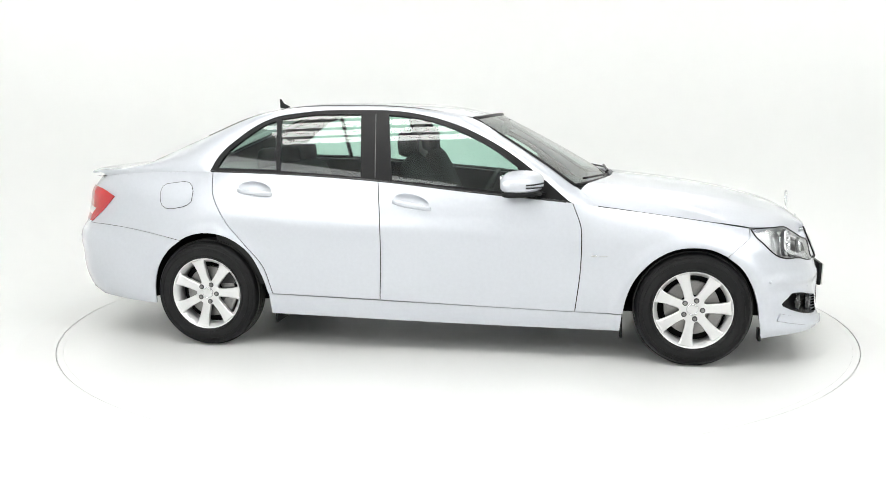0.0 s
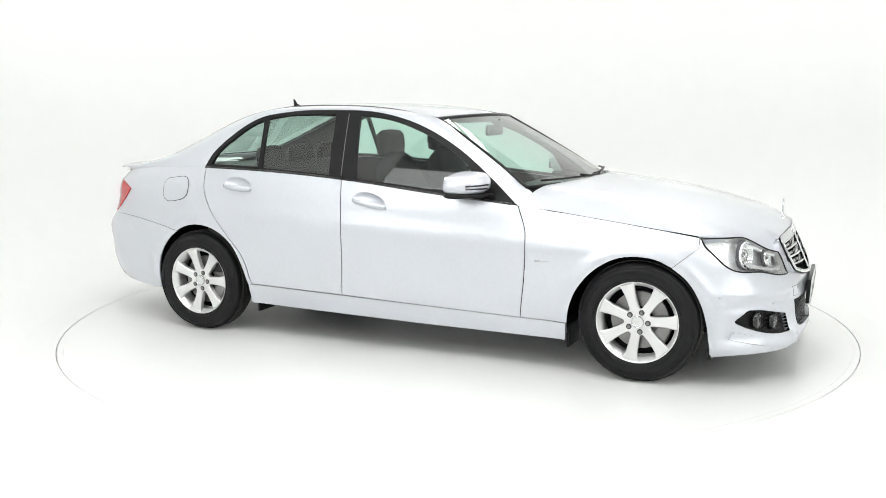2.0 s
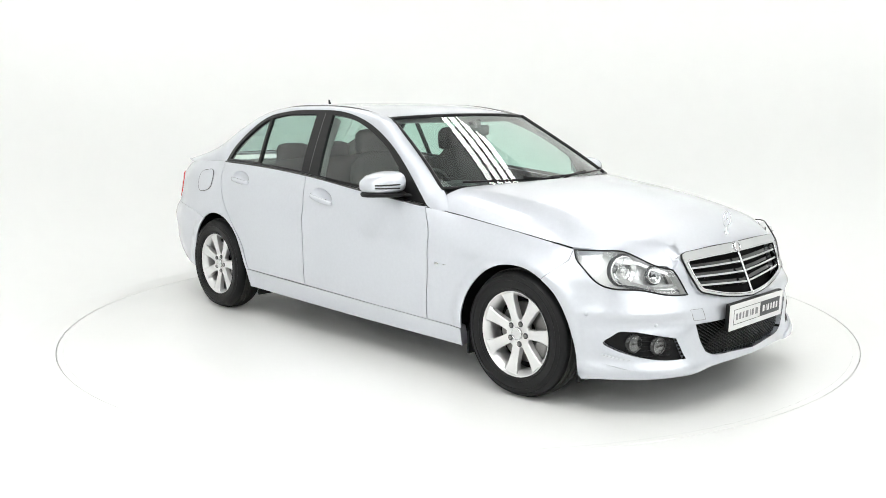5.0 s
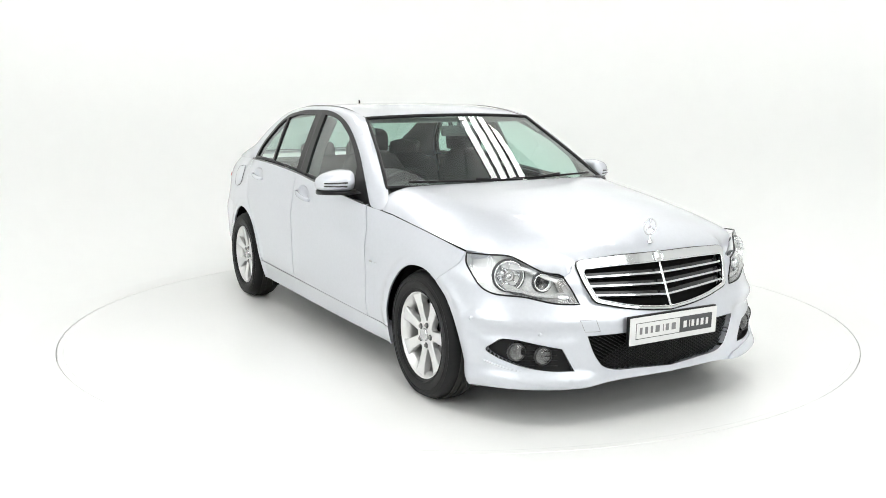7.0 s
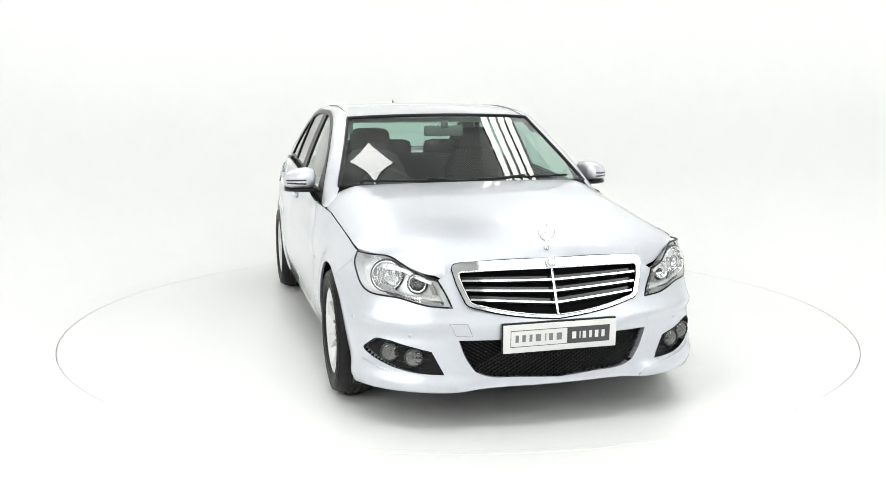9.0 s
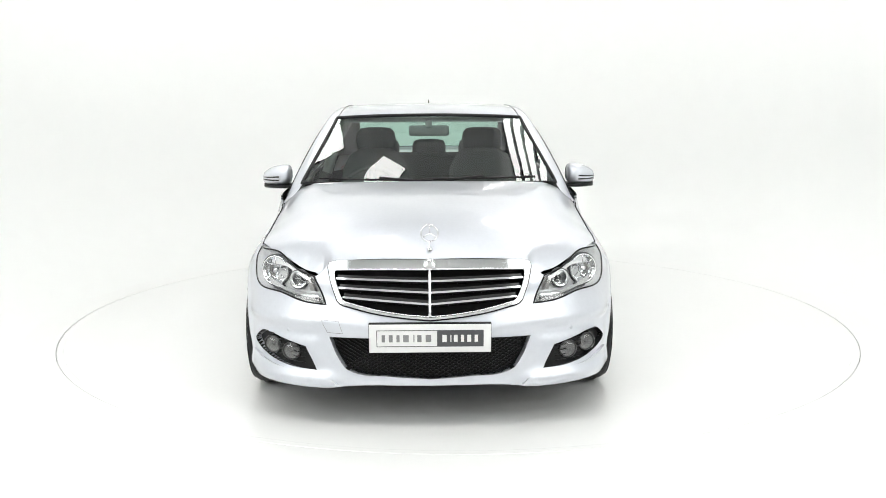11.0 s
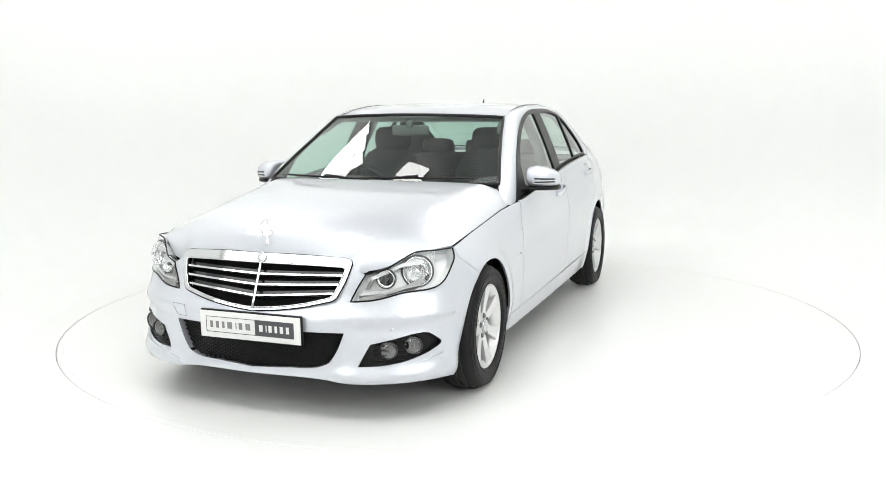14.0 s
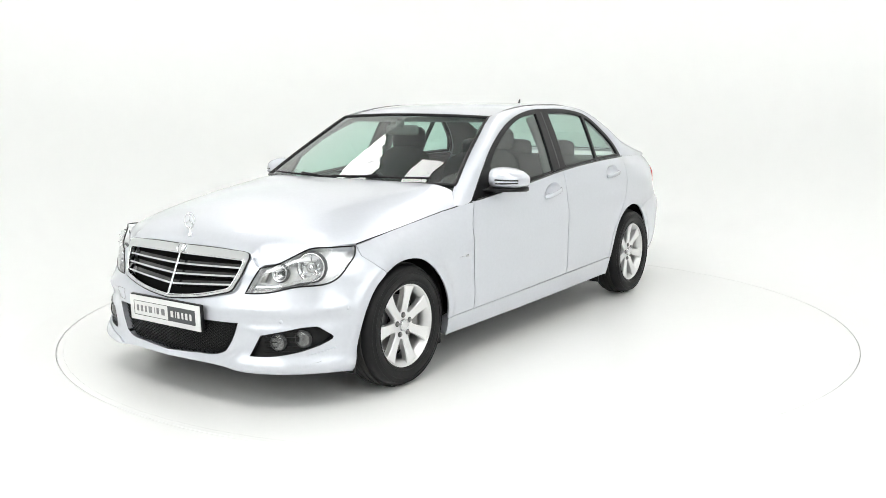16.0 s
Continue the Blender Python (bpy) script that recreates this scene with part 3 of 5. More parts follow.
def build_upper():
    for s in (1, -1):
        # side frame strip between the window outline and the rail, down onto the rear wing
        pairs = [(skin(-2.2, top_line(-2.2)), (-2.23, 0.58, 0.985)), (skin(-2.0, top_line(-2.0)), (-2.08, 0.61, 1.0)), (skin(-1.7, top_line(-1.7)), (-1.9, 0.61, 1.03)), (skin(-1.5, top_line(-1.5)), (-1.78, 0.602, 1.07)),
                 (flank(-1.372, 1.006), (-1.68, 0.597, 1.114)), (flank(-1.335, 1.085), (-1.58, 0.592, 1.155)), (flank(-1.22, 1.2), (-1.43, 0.584, 1.218)), (flank(-1.045, 1.308), (-1.17, 0.57, 1.322)), (flank(-0.815, 1.35), (-0.9, 0.555, 1.375)),
                 (flank(-0.48, 1.36), (-0.5, 0.55, 1.386)), (flank(-0.215, 1.347), (-0.15, 0.562, 1.366)), (flank(0.047, 1.287), (0.158, 0.575, 1.312)), (flank(0.307, 1.17), (0.365, 0.622, 1.192)), (flank(0.563, 0.994), (0.58, 0.68, 1.058)),
                 (flank(0.71, 0.873), (0.71, 0.718, 0.969)), (flank(0.80, 0.85), (0.765, 0.733, 0.93)), ((0.864, 0.807, 0.849), (0.815, 0.757, 0.893))]
        fi = spline([(i, *p) for i, (p, q) in enumerate(pairs)])
        fo = spline([(i, *q) for i, (p, q) in enumerate(pairs)])
        cols, rows = 10, 150
        verts, faces = [], []
        for i in range(rows + 1):
            a = (len(pairs) - 1) * i / rows
            p, q = fi(a), fo(a)
            up = np.array([0, 0.6, 0.8]) * np.linalg.norm(q - p) * 0.17 * (1 - 0.75 * smooth01(a, len(pairs) - 5, len(pairs) - 1))
            for j in range(cols):
                t = j / (cols - 1)
                m = p * (1 - t) + q * t + up * 4 * t * (1 - t) * (1 - 0.3 * t)
                verts.append((m[0], m[1] * s, m[2]))
        for i in range(rows):
            for j in range(cols - 1):
                f = (i * cols + j, i * cols + j + 1, (i + 1) * cols + j + 1, (i + 1) * cols + j)
                faces.append(f if s < 0 else f[::-1])
        part("side_frame", mesh_from("side_frame", verts, faces, PAINT), None, car)
        part("pillar_lining", mesh_from("pillar_lining", [(x, y - 0.03 * s, z - 0.025) for x, y, z in verts[:110 * cols]], [f[::-1] for f in faces if max(f) < 110 * cols], GREYPLASTIC), None, car)
        # black window surround
        outer = outline(DLO_TOP, top_run(0.71, -1.372, 0.004, 12))
        rq = outline([(-1.325, 1.03), (-1.295, 1.09), (-1.19, 1.188), (-1.03, 1.288), (-0.995, 1.299)], [(-0.995, 1.299), (-0.98, 1.16), (-0.965, 1.022)], [(-0.965, 1.022), (-1.325, 1.03)], step=0.02)
        rw = outline([(-0.968, 1.307), (-0.815, 1.329), (-0.6, 1.335), (-0.49, 1.334)], [(-0.49, 1.334), (-0.455, 0.988)], [(-0.455, 0.988), (-0.7, 1.003), (-0.938, 1.015)], [(-0.938, 1.015), (-0.955, 1.16), (-0.968, 1.307)], step=0.02)
        fw = outline([(-0.325, 1.331), (-0.21, 1.321), (-0.09, 1.3), (0.04, 1.26), (0.29, 1.145), (0.425, 1.052)], [(0.425, 1.052), (0.49, 0.9)], [(0.49, 0.9), (0.2, 0.93), (-0.275, 0.972)], [(-0.275, 0.972), (-0.305, 1.18), (-0.325, 1.328)], step=0.02)
        sheet("window_surround", outer, flank, BLACK, car, s, step=0.05, thick=0.02, lift=0.004, holes=[rq, rw, fw])
        for name, w in (("quarter_window", rq), ("rear_door_window", rw), ("front_door_window", fw)):
            ob = sheet(name, w, flank, GLASS, car, s, step=0.06, thick=0, lift=-0.004)
            ob.visible_shadow = False
        v, f = tube([np.array(flank(x, z)) * (1, s, 1) + np.array((0, s * 0.004, 0)) for x, z in curve([(-0.372, 0.985), (-0.385, 1.15), (-0.402, 1.34)], 0.05)], 0.0028, 5)
        part("pillar_seam", mesh_from("pillar_seam", v, f, GREYPLASTIC), None, car)
        # bright strip below the windows
        v, f = tube([np.array(skin(u, top_line(u) - 0.002)) * (1, s, 1) + np.array((0, s * -0.004, 0.004)) for u in np.linspace(-1.36, 0.70, 40)], 0.006, 6)
        part("belt_strip", mesh_from("belt_strip", v, f, GLOSSBLACK), None, car)
    # roof between the gutters
    roofc = line([(-1.25, 1.352), (-1.0, 1.388), (-0.7, 1.405), (-0.4, 1.403), (-0.1, 1.385), (0.1, 1.352), (0.2, 1.325)])
    top = [np.array(p) for p in curve(RAIL[3:8], 0.03)]
    verts, faces, cols = [], [], 25
    for k, p in enumerate(top):
        a = k / (len(top) - 1)
        xc = p[0] + (0.085 * smooth01(a, 0.6, 1.0)) - 0.06 * (1 - smooth01(a, 0, 0.4))
        for j in range(cols):
            t = -1 + 2 * j / (cols - 1)
            w = 1 - abs(t) ** 2.2
            verts.append((p[0] + (xc - p[0]) * w, p[1] * t, p[2] + (roofc(xc) - p[2]) * (1 - abs(t) ** 2.6)))
    rows = len(top)
    faces = [(i * cols + j, (i + 1) * cols + j, (i + 1) * cols + j + 1, i * cols + j + 1) for i in range(rows - 1) for j in range(cols - 1)]
    roof = part("roof", mesh_from("roof", verts, faces, PAINT), None, car)
    lining = part("headlining", mesh_from("headlining", [(x, y * 0.97, z - 0.03) for x, y, z in verts], [f[::-1] for f in faces], LINING), None, car, "pale grey cloth headlining")
    for s in (1, -1):
        v, f = tube([(x, (y - 0.001) * s, z + 0.001) for x, y, z in curve(RAIL[2:8], 0.03)], 0.0045, 6)
        part("roof_gutter_strip", mesh_from("roof_gutter_strip", v, f, GREYPLASTIC), None, car)
    # windscreen and rear window
    for name, edge, bow_x, bow_z in (("windscreen", RAIL[7:], 0.085, 0.016), ("rear_window", RAIL[:4][::-1], -0.025, 0.002)):
        e = [np.array(p) for p in curve(edge, 0.04)]
        cols, verts = 25, []
        for k, p in enumerate(e):
            a = k / (len(e) - 1)
            bx = bow_x * (1 + 1.1 * a)
            for j in range(cols):
                t = -1 + 2 * j / (cols - 1)
                w = 1 - abs(t) ** 2.2
                verts.append((p[0] + bx * w, p[1] * t, p[2] + bow_z * w * (1 - 0.6 * a)))
        rows = len(e)
        faces = [(i * cols + j, (i + 1) * cols + j, (i + 1) * cols + j + 1, i * cols + j + 1) for i in range(rows - 1) for j in range(cols - 1)]
        if name == "rear_window":
            faces = [f[::-1] for f in faces]
        ob = part(name, mesh_from(name, verts, faces, GLASS), None, car)
        ob.visible_shadow = False
        ring = [verts[j] for j in range(cols)] + [verts[i * cols + cols - 1] for i in range(1, rows)] + [verts[(rows - 1) * cols + j] for j in range(cols - 2, -1, -1)] + [verts[i * cols] for i in range(rows - 2, 0, -1)]
        v, f = tube([(x, y, z - (0 if name == "windscreen" else 0.004)) for x, y, z in ring], 0.011 if name == "windscreen" else 0.004, 6, True)
        part(name + "_seal", mesh_from(name + "_seal", v, f, BLACK), None, car)
    # boot lid
    def boot_at(x, y):
        c = _boot(x)
        return (x, y, c - 0.018 * (abs(y) / 0.6) ** 2.5)
    _boot = line([(-2.42, 0.97), (-2.33, 1.0), (-2.2, 1.012), (-1.9, 1.048), (-1.8, 1.07)])
    rim = outline([(-1.85, -0.606), (-1.97, 0.0), (-1.85, 0.606)], [(-1.85, 0.606), (-2.08, 0.612), (-2.23, 0.585)], [(-2.23, 0.585), (-2.29, 0.35), (-2.305, 0.0), (-2.29, -0.35), (-2.23, -0.585)], [(-2.23, -0.585), (-2.08, -0.612), (-1.85, -0.606)], step=0.04)
    sheet("boot_lid", rim, boot_at, PAINT, car, 1, step=0.06)
    tail = outline([(-2.285, 0.69), (-2.27, 0.86), (-2.23, 0.955)], [(-2.23, 0.955), (-2.6, 0.96), (U0, 0.96)], [(U0, 0.96), (U0, 0.69)], [(U0, 0.69), (-2.285, 0.69)])
    sheet("boot_panel", tail, skin, PAINT, car, 1, step=0.06, both=True)
    rb = outline([(-1.73, 0.225), (-1.715, 0.35), (-1.68, 0.46), (-1.605, 0.558), (-1.531, 0.613)], [(-1.531, 0.613), (-1.93, 0.6795), (-2.285, 0.6875)], [(-2.285, 0.6875), (U0, 0.6875)], [(U0, 0.6875), (U0, 0.24)], [(U0, 0.24), (-2.2, 0.24), (-1.73, 0.225)])
    sheet("rear_bumper", rb, skin, PAINT, car, 1, step=0.05, both=True)


def build_underbody():
    # dark inner shell, so that gaps and openings show dark
    us = list(np.linspace(U0 + 0.02, U1 - 0.001, 110))
    zs = list(np.linspace(0.27, 0.84, 16))
    verts, faces = [], []
    for s in (1, -1):
        k = len(verts)
        for u in us:
            for z in zs:
                zz = z if z < 0.8 else min(z, top_line(u) - 0.03)
                zz = min(zz, top_line(u) - 0.04)
                x, y, zz = skin(u, zz)
                verts.append((x - 0.055 * smooth01(u, 1.6, 2.0) + 0.03 * smooth01(-u, 1.7, 2.3), max(0, y - 0.02) * s, zz))
        m = len(zs)
        for i in range(len(us) - 1):
            for j in range(m - 1):
                um, zm = (us[i] + us[i + 1]) / 2, (zs[j] + zs[j + 1]) / 2
                if um > 1.6 and zm > 0.47:
                    continue
                if min(math.hypot(um - WX, zm - 0.28), math.hypot(um + WX, zm - 0.28)) < 0.475:
                    continue
                faces.append((k + i * m + j, k + i * m + j + 1, k + (i + 1) * m + j + 1, k + (i + 1) * m + j))
    part("inner_shell", mesh_from("inner_shell", verts, faces, DARK), None, car)
    bm = bmesh.new()
    box(bm, -2.1, -1.78, -0.6, 0.6, 0.27, 0.5)
    box(bm, -1.0, 1.0, -0.8, 0.8, 0.19, 0.27, 0.01)
    box(bm, -1.8, -0.95, -0.5, 0.5, 0.2, 0.4, 0.01)
    box(bm, 0.95, 2.0, -0.5, 0.5, 0.2, 0.4, 0.01)
    part("floor_pan", bm, DARK, car)
    # wheel arch liners
    for wx in (WX, -WX):
        for s in (1, -1):
            n, r = 28, 0.42
            verts = []
            for y in (0.80, 0.5):
                verts += [(wx + r * math.cos(radians(-6 + 192 * i / n)), y * s, 0.275 + r * math.sin(radians(-6 + 192 * i / n)) * 0.97) for i in range(n + 1)]
            faces = [(i, i + 1, n + 2 + i, n + 1 + i) for i in range(n)]
            faces.append(tuple(range(n + 1, 2 * n + 2)))
            part("wheel_arch_liner", mesh_from("wheel_arch_liner", verts, faces, LINER, smooth=False), None, car)


def build_wheel():
    """A wheel round the y axis, its outer face towards -y."""
    wheel = new("wheel")
    wheel.parent = car
    R = WR + 0.004
    prof = [(0.205, 0.075), (0.215, 0.092), (0.25, 0.1), (0.288, 0.092), (0.298, 0.08), (R - 0.0075, 0.07), (R - 0.006, 0.045), (R - 0.004, 0.02), (R - 0.004, -0.02), (R - 0.006, -0.045), (R - 0.0075, -0.07), (0.298, -0.08), (0.288, -0.094), (0.25, -0.102), (0.217, -0.095), (0.207, -0.085), (0.2, -0.07)]
    v, f = lathe(prof, 72)
    tyre = part("tyre", mesh_from("tyre", v, f, RUBBER), None, wheel)
    bm = bmesh.new()
    for i in range(72):
        a = 2 * math.pi * i / 72
        for y in (-0.066, 0.066):
            box(bm, -0.0096, 0.0096, y - 0.021, y + 0.021, -0.008, 0.002, m=pose(0, 0, 0, 0, 360 * i / 72, 0) @ Matrix.Translation((0, 0, R - 0.0035)) @ pose(0, 0, 0, -15 if y > 0 else 15, 0, 9 if y > 0 else -9))
    for y in (-0.032, 0.0, 0.032):
        w, g = lathe([(R - 0.003, y - 0.013), (R + 0.0035, y - 0.012), (R + 0.0035, y + 0.012), (R - 0.003, y + 0.013)], 60)
        tmp = bpy.data.meshes.new("rib")
        tmp.from_pydata(w, [], g)
        bm.from_mesh(tmp)
    part("tread", bm, TREAD, tyre)
    # raised rings on the side wall
    for r0, y0 in ((0.222, -0.0985), (0.262, -0.101), (0.284, -0.0965)):
        w, g = lathe([(r0, y0 + 0.001), (r0 + 0.001, y0 - 0.0018), (r0 + 0.004, y0 - 0.0018), (r0 + 0.005, y0 + 0.001)], 72)
        part("wall_ring", mesh_from("wall_ring", w, g, RUBBER), None, tyre)
    # rim barrel and lip
    v, f = lathe([(0.2, 0.07), (0.19, 0.05), (0.183, -0.03), (0.186, -0.06), (0.196, -0.068), (0.204, -0.084), (0.209, -0.088), (0.212, -0.084), (0.211, -0.07)], 64)
    rim = part("rim", mesh_from("rim", v, f, ALLOY), None, wheel)
    # seven broad spokes
    bm = bmesh.new()
    for i in range(7):
        a = 2 * math.pi * (i + 0.5) / 7
        rows = [(0.045, 0.030, -0.062), (0.075, 0.024, -0.064), (0.11, 0.0245, -0.068), (0.15, 0.028, -0.073), (0.18, 0.034, -0.077), (0.198, 0.042, -0.079)]
        ring = []
        for r, w, y in rows:
            ring.append([bm.verts.new(p) for p in ((r, y + 0.004, -w), (r, y, -w * 0.82), (r, y, w * 0.82), (r, y + 0.004, w), (r, y + 0.035, w * 0.9), (r, y + 0.035, -w * 0.9))])
        for p, q in zip(ring, ring[1:]):
            for j in range(6):
                bm.faces.new((p[j], p[(j + 1) % 6], q[(j + 1) % 6], q[j]))
        bm.faces.new(ring[0]), bm.faces.new(ring[-1][::-1])
        got = [x for p in ring for x in p]
        bmesh.ops.transform(bm, matrix=pose(0, 0, 0, 0, math.degrees(a), 0), verts=got)
    disc_solid(bm, 0.066, 0.07, 0.036, pose(0, -0.046, 0, 90), 40)
    part("spokes", bm, ALLOY, rim, "silver seven-spoke alloy")
    bm = bmesh.new()
    disc_solid(bm, 0.032, 0.028, 0.012, pose(0, -0.069, 0, 90), 32)
    hub = part("hub_cap", bm, SATIN, wheel)
    v, f = lathe([(0.0255, -0.0755), (0.028, -0.0775), (0.0305, -0.0755)], 32)
    part("cap_ring", mesh_from("cap_ring", v, f, CHROME), None, hub)
    for i in range(5):
        a = 2 * math.pi * (i + 0.25) / 5
        bm = bmesh.new()
        disc_solid(bm, 0.0095, 0.0085, 0.016, pose(0.052 * math.cos(a), -0.066, 0.052 * math.sin(a), 90), 6)
        bolt = part("wheel_bolt", bm, STEEL, wheel)
        # flat dark disc paints the shade of a recess round the bolt
        bm = bmesh.new()
        disc_solid(bm, 0.0145, 0.0145, 0.003, pose(0.052 * math.cos(a), -0.0648, 0.052 * math.sin(a), 90), 16)
        part("bolt_recess_shade", bm, GREY, bolt)
    v, f = lathe([(0.07, -0.012), (0.148, -0.012), (0.148, 0.012), (0.07, 0.012)], 48, True)
    part("brake_disc", mesh_from("brake_disc", v, f, STEEL, smooth=False), None, wheel)
    v, f = lathe([(0.186, 0.02), (0.02, 0.02)], 40)
    part("back_plate", mesh_from("back_plate", v, f, DARK, smooth=False), None, wheel)
    bm = bmesh.new()
    box(bm, 0.09, 0.165, -0.035, 0.03, -0.06, 0.06, 0.012)
    part("brake_caliper", bm, STEEL, wheel)
    return wheel


def skin_normal(u, z):
    e = 0.004
    a, b = np.array(skin(u + e, z)) - np.array(skin(u - e, z)), np.array(skin(u, z + e)) - np.array(skin(u, z - e))
    n = np.cross(a, b)
    n = n / np.linalg.norm(n)
    return n if n @ (np.array(skin(u, z)) - np.array([1.0 if u > 0 else -1.0, 0, 0.5])) > 0 else -n


def on_skin(u, z, out=0.0):
    return np.array(skin(u, z)) + skin_normal(u, z) * out


def rim_wall(name, pts, out0, out1, mat, parent, s, label=""):
    """A wall that follows an outline, from one depth to another."""
    n = len(pts)
    verts = [on_skin(*p, o) * (1, s, 1) for o in (out0, out1) for p in pts]
    faces = [(i, (i + 1) % n, n + (i + 1) % n, n + i) for i in range(n)]
    return part(name, mesh_from(name, verts, faces, mat), None, parent, label)


def edge_seal(name, pts, r, mat, parent, s, out=0.0):
    v, f = tube([on_skin(*p, out) * (1, s, 1) for p in pts], r, 6, True)
    return part(name, mesh_from(name, v, f, mat), None, parent)


def turned(name, profile, at, way, mat, parent, s=1, n=32, label=""):
    """A turned piece whose -y end looks along way."""
    v, f = lathe(profile, n)
    q = Vector((0, -1, 0)).rotation_difference(Vector(way))
    verts = [q @ Vector(p) + Vector(at) for p in v]
    verts = [(p[0], p[1] * s, p[2]) for p in verts]
    return part(name, mesh_from(name, verts, f if s > 0 else [g[::-1] for g in f], mat), None, parent, label)


def build_lamps():
    pts = hl_outline(-0.003)
    for s in (1, -1):
        lamp = new("headlamp")
        lamp.parent = car
        lamp["label"] = "clear headlamp with chrome reflectors"
        sheet("lens", pts, skin, LENS, lamp, s, step=0.04, thick=0, lift=0.002).visible_shadow = False
        edge_seal("seal", hl_outline(0.0), 0.0042, BLACK, lamp, s, 0.0)
        rim_wall("housing", pts, -0.002, -0.05, LAMPBACK, lamp, s)
        sheet("back", pts, skin, LAMPBACK, lamp, s, step=0.05, thick=0, lift=-0.05)
        # main beam bowl, dipped beam, turn signal; dark rings paint shaded gaps round bowls
        u, z = uy(0.708, 0.66), 0.66
        way = np.array((0.93, 0.34, 0.08))
        at = on_skin(u, z, -0.022)
        bowl = [(0.066, 0.02), (0.067, -0.008), (0.065, -0.014), (0.061, -0.010), (0.05, 0.014), (0.03, 0.026), (0.012, 0.03), (0.0, 0.03)]
        b = turned("main_reflector", bowl, at, way, LAMPWHITE, lamp, s)
        turned("gap_shade_ring", [(0.066, -0.002), (0.0735, 0.0), (0.0745, 0.014), (0.066, 0.016)], at, way, GREY, b, s)
        turned("bulb_shield", [(0.024, -0.002), (0.025, -0.005), (0.022, -0.006), (0.0215, 0.0)], at, way, STEEL, b, s, 24)
        turned("bulb", [(0.012, 0.026), (0.013, -0.006), (0.009, -0.012), (0.0, -0.013)], at, way, LAMPWHITE, b, s, 16)
        for k in range(8):
            v, f = tube([at + np.array((0.0, 0, 0)) + 0.03 * np.array((0, math.cos(k * 0.785), math.sin(k * 0.785))), at + 0.058 * np.array((0.1, math.cos(k * 0.785), math.sin(k * 0.785)))], 0.0022, 4)
            part("reflector_rib", mesh_from("reflector_rib", [(p[0], p[1] * s, p[2]) for p in v], f, SATIN), None, b)
        at = on_skin(uy(0.59, 0.632), 0.632, -0.02)
        b = turned("side_reflector", [(0.039, 0.012), (0.0395, -0.008), (0.037, -0.01), (0.03, 0.004), (0.014, 0.015), (0.0, 0.016)], at, np.array((0.96, 0.25, 0.1)), CHROME, lamp, s)
        turned("gap_shade_ring", [(0.039, -0.002), (0.045, 0.0), (0.046, 0.012), (0.039, 0.014)], at, np.array((0.96, 0.25, 0.1)), GREY, b, s)
        turned("bulb", [(0.009, 0.014), (0.009, -0.006), (0.0, -0.008)], at, np.array((0.96, 0.25, 0.1)), GREY, b, s, 16)
        brow = outline(nose([(0.73, 0.722), (0.64, 0.695), (0.56, 0.655), (0.525, 0.642)]), nose([(0.525, 0.642), (0.53, 0.63), (0.565, 0.642), (0.64, 0.68), (0.73, 0.71), (0.73, 0.722)]), step=0.02)
        sheet("brow", brow, skin, LAMPBACK, lamp, s, step=0.05, thick=0.015, lift=-0.012)
        shelf = outline(nose([(0.735, 0.632), (0.66, 0.595), (0.57, 0.578), (0.50, 0.578)]), nose([(0.50, 0.578), (0.49, 0.565), (0.57, 0.566), (0.66, 0.582), (0.735, 0.618), (0.735, 0.632)]), step=0.02)
        sheet("shelf", shelf, skin, CHROME, lamp, s, step=0.05, thick=0.02, lift=-0.01)
        # dark strip painted as the shadow line under the shelf
        lip = outline(nose([(0.72, 0.606), (0.65, 0.577), (0.57, 0.5595), (0.485, 0.558)]), nose([(0.485, 0.558), (0.482, 0.5525), (0.57, 0.554), (0.65, 0.571), (0.72, 0.599), (0.72, 0.606)]), step=0.02)
        sheet("shadow_lip", lip, skin, GREY, lamp, s, step=0.05, thick=0.012, lift=-0.012)
        fin = outline(nose([(0.548, 0.647), (0.528, 0.638)]), nose([(0.528, 0.638), (0.508, 0.585)]), nose([(0.508, 0.585), (0.53, 0.586)]), nose([(0.53, 0.586), (0.548, 0.647)]), step=0.02)
        sheet("fin", fin, skin, STEEL, lamp, s, step=0.05, thick=0.02, lift=-0.014)
        turn = outline(nose([(0.60, 0.562), (0.50, 0.555)]), nose([(0.50, 0.555), (0.485, 0.543), (0.60, 0.55), (0.60, 0.562)]), step=0.02)
        sheet("turn_signal", turn, skin, GREYLENS, lamp, s, step=0.05, thick=0.01, lift=-0.008)
        # front fog lamps in a black pocket
        fog = outline(*[nose(r) for r in FOG], step=0.02)
        pocket = sheet("fog_pocket", fog, skin, BLACK, car, s, step=0.04, thick=0, lift=-0.025)
        rim_wall("pocket_wall", fog, 0.001, -0.027, BLACK, pocket, s)
        for y, z in ((0.712, 0.331), (0.618, 0.316)):
            at = on_skin(uy(y, z), z, -0.012)
            way = skin_normal(uy(y, z), z) * 0.5 + np.array((0.9, 0, 0))
            way = way / np.linalg.norm(way)
            f = turned("fog_lamp", [(0.044, 0.012), (0.043, -0.004), (0.037, -0.008), (0.035, -0.002)], at, way, GLOSSBLACK, car, s, label="round front fog lamp")
            turned("reflector", [(0.0355, -0.001), (0.03, 0.003), (0.015, 0.006), (0.0, 0.007)], at, way, FOGFACE, f, s)
            turned("glass", [(0.036, -0.002), (0.025, -0.009), (0.012, -0.012), (0.0, -0.0125)], at, way, LENS, f, s)
            turned("bulb", [(0.008, 0.02), (0.008, 0.001), (0.0, 0.0)], at, way, FOGFACE, f, s, 12)
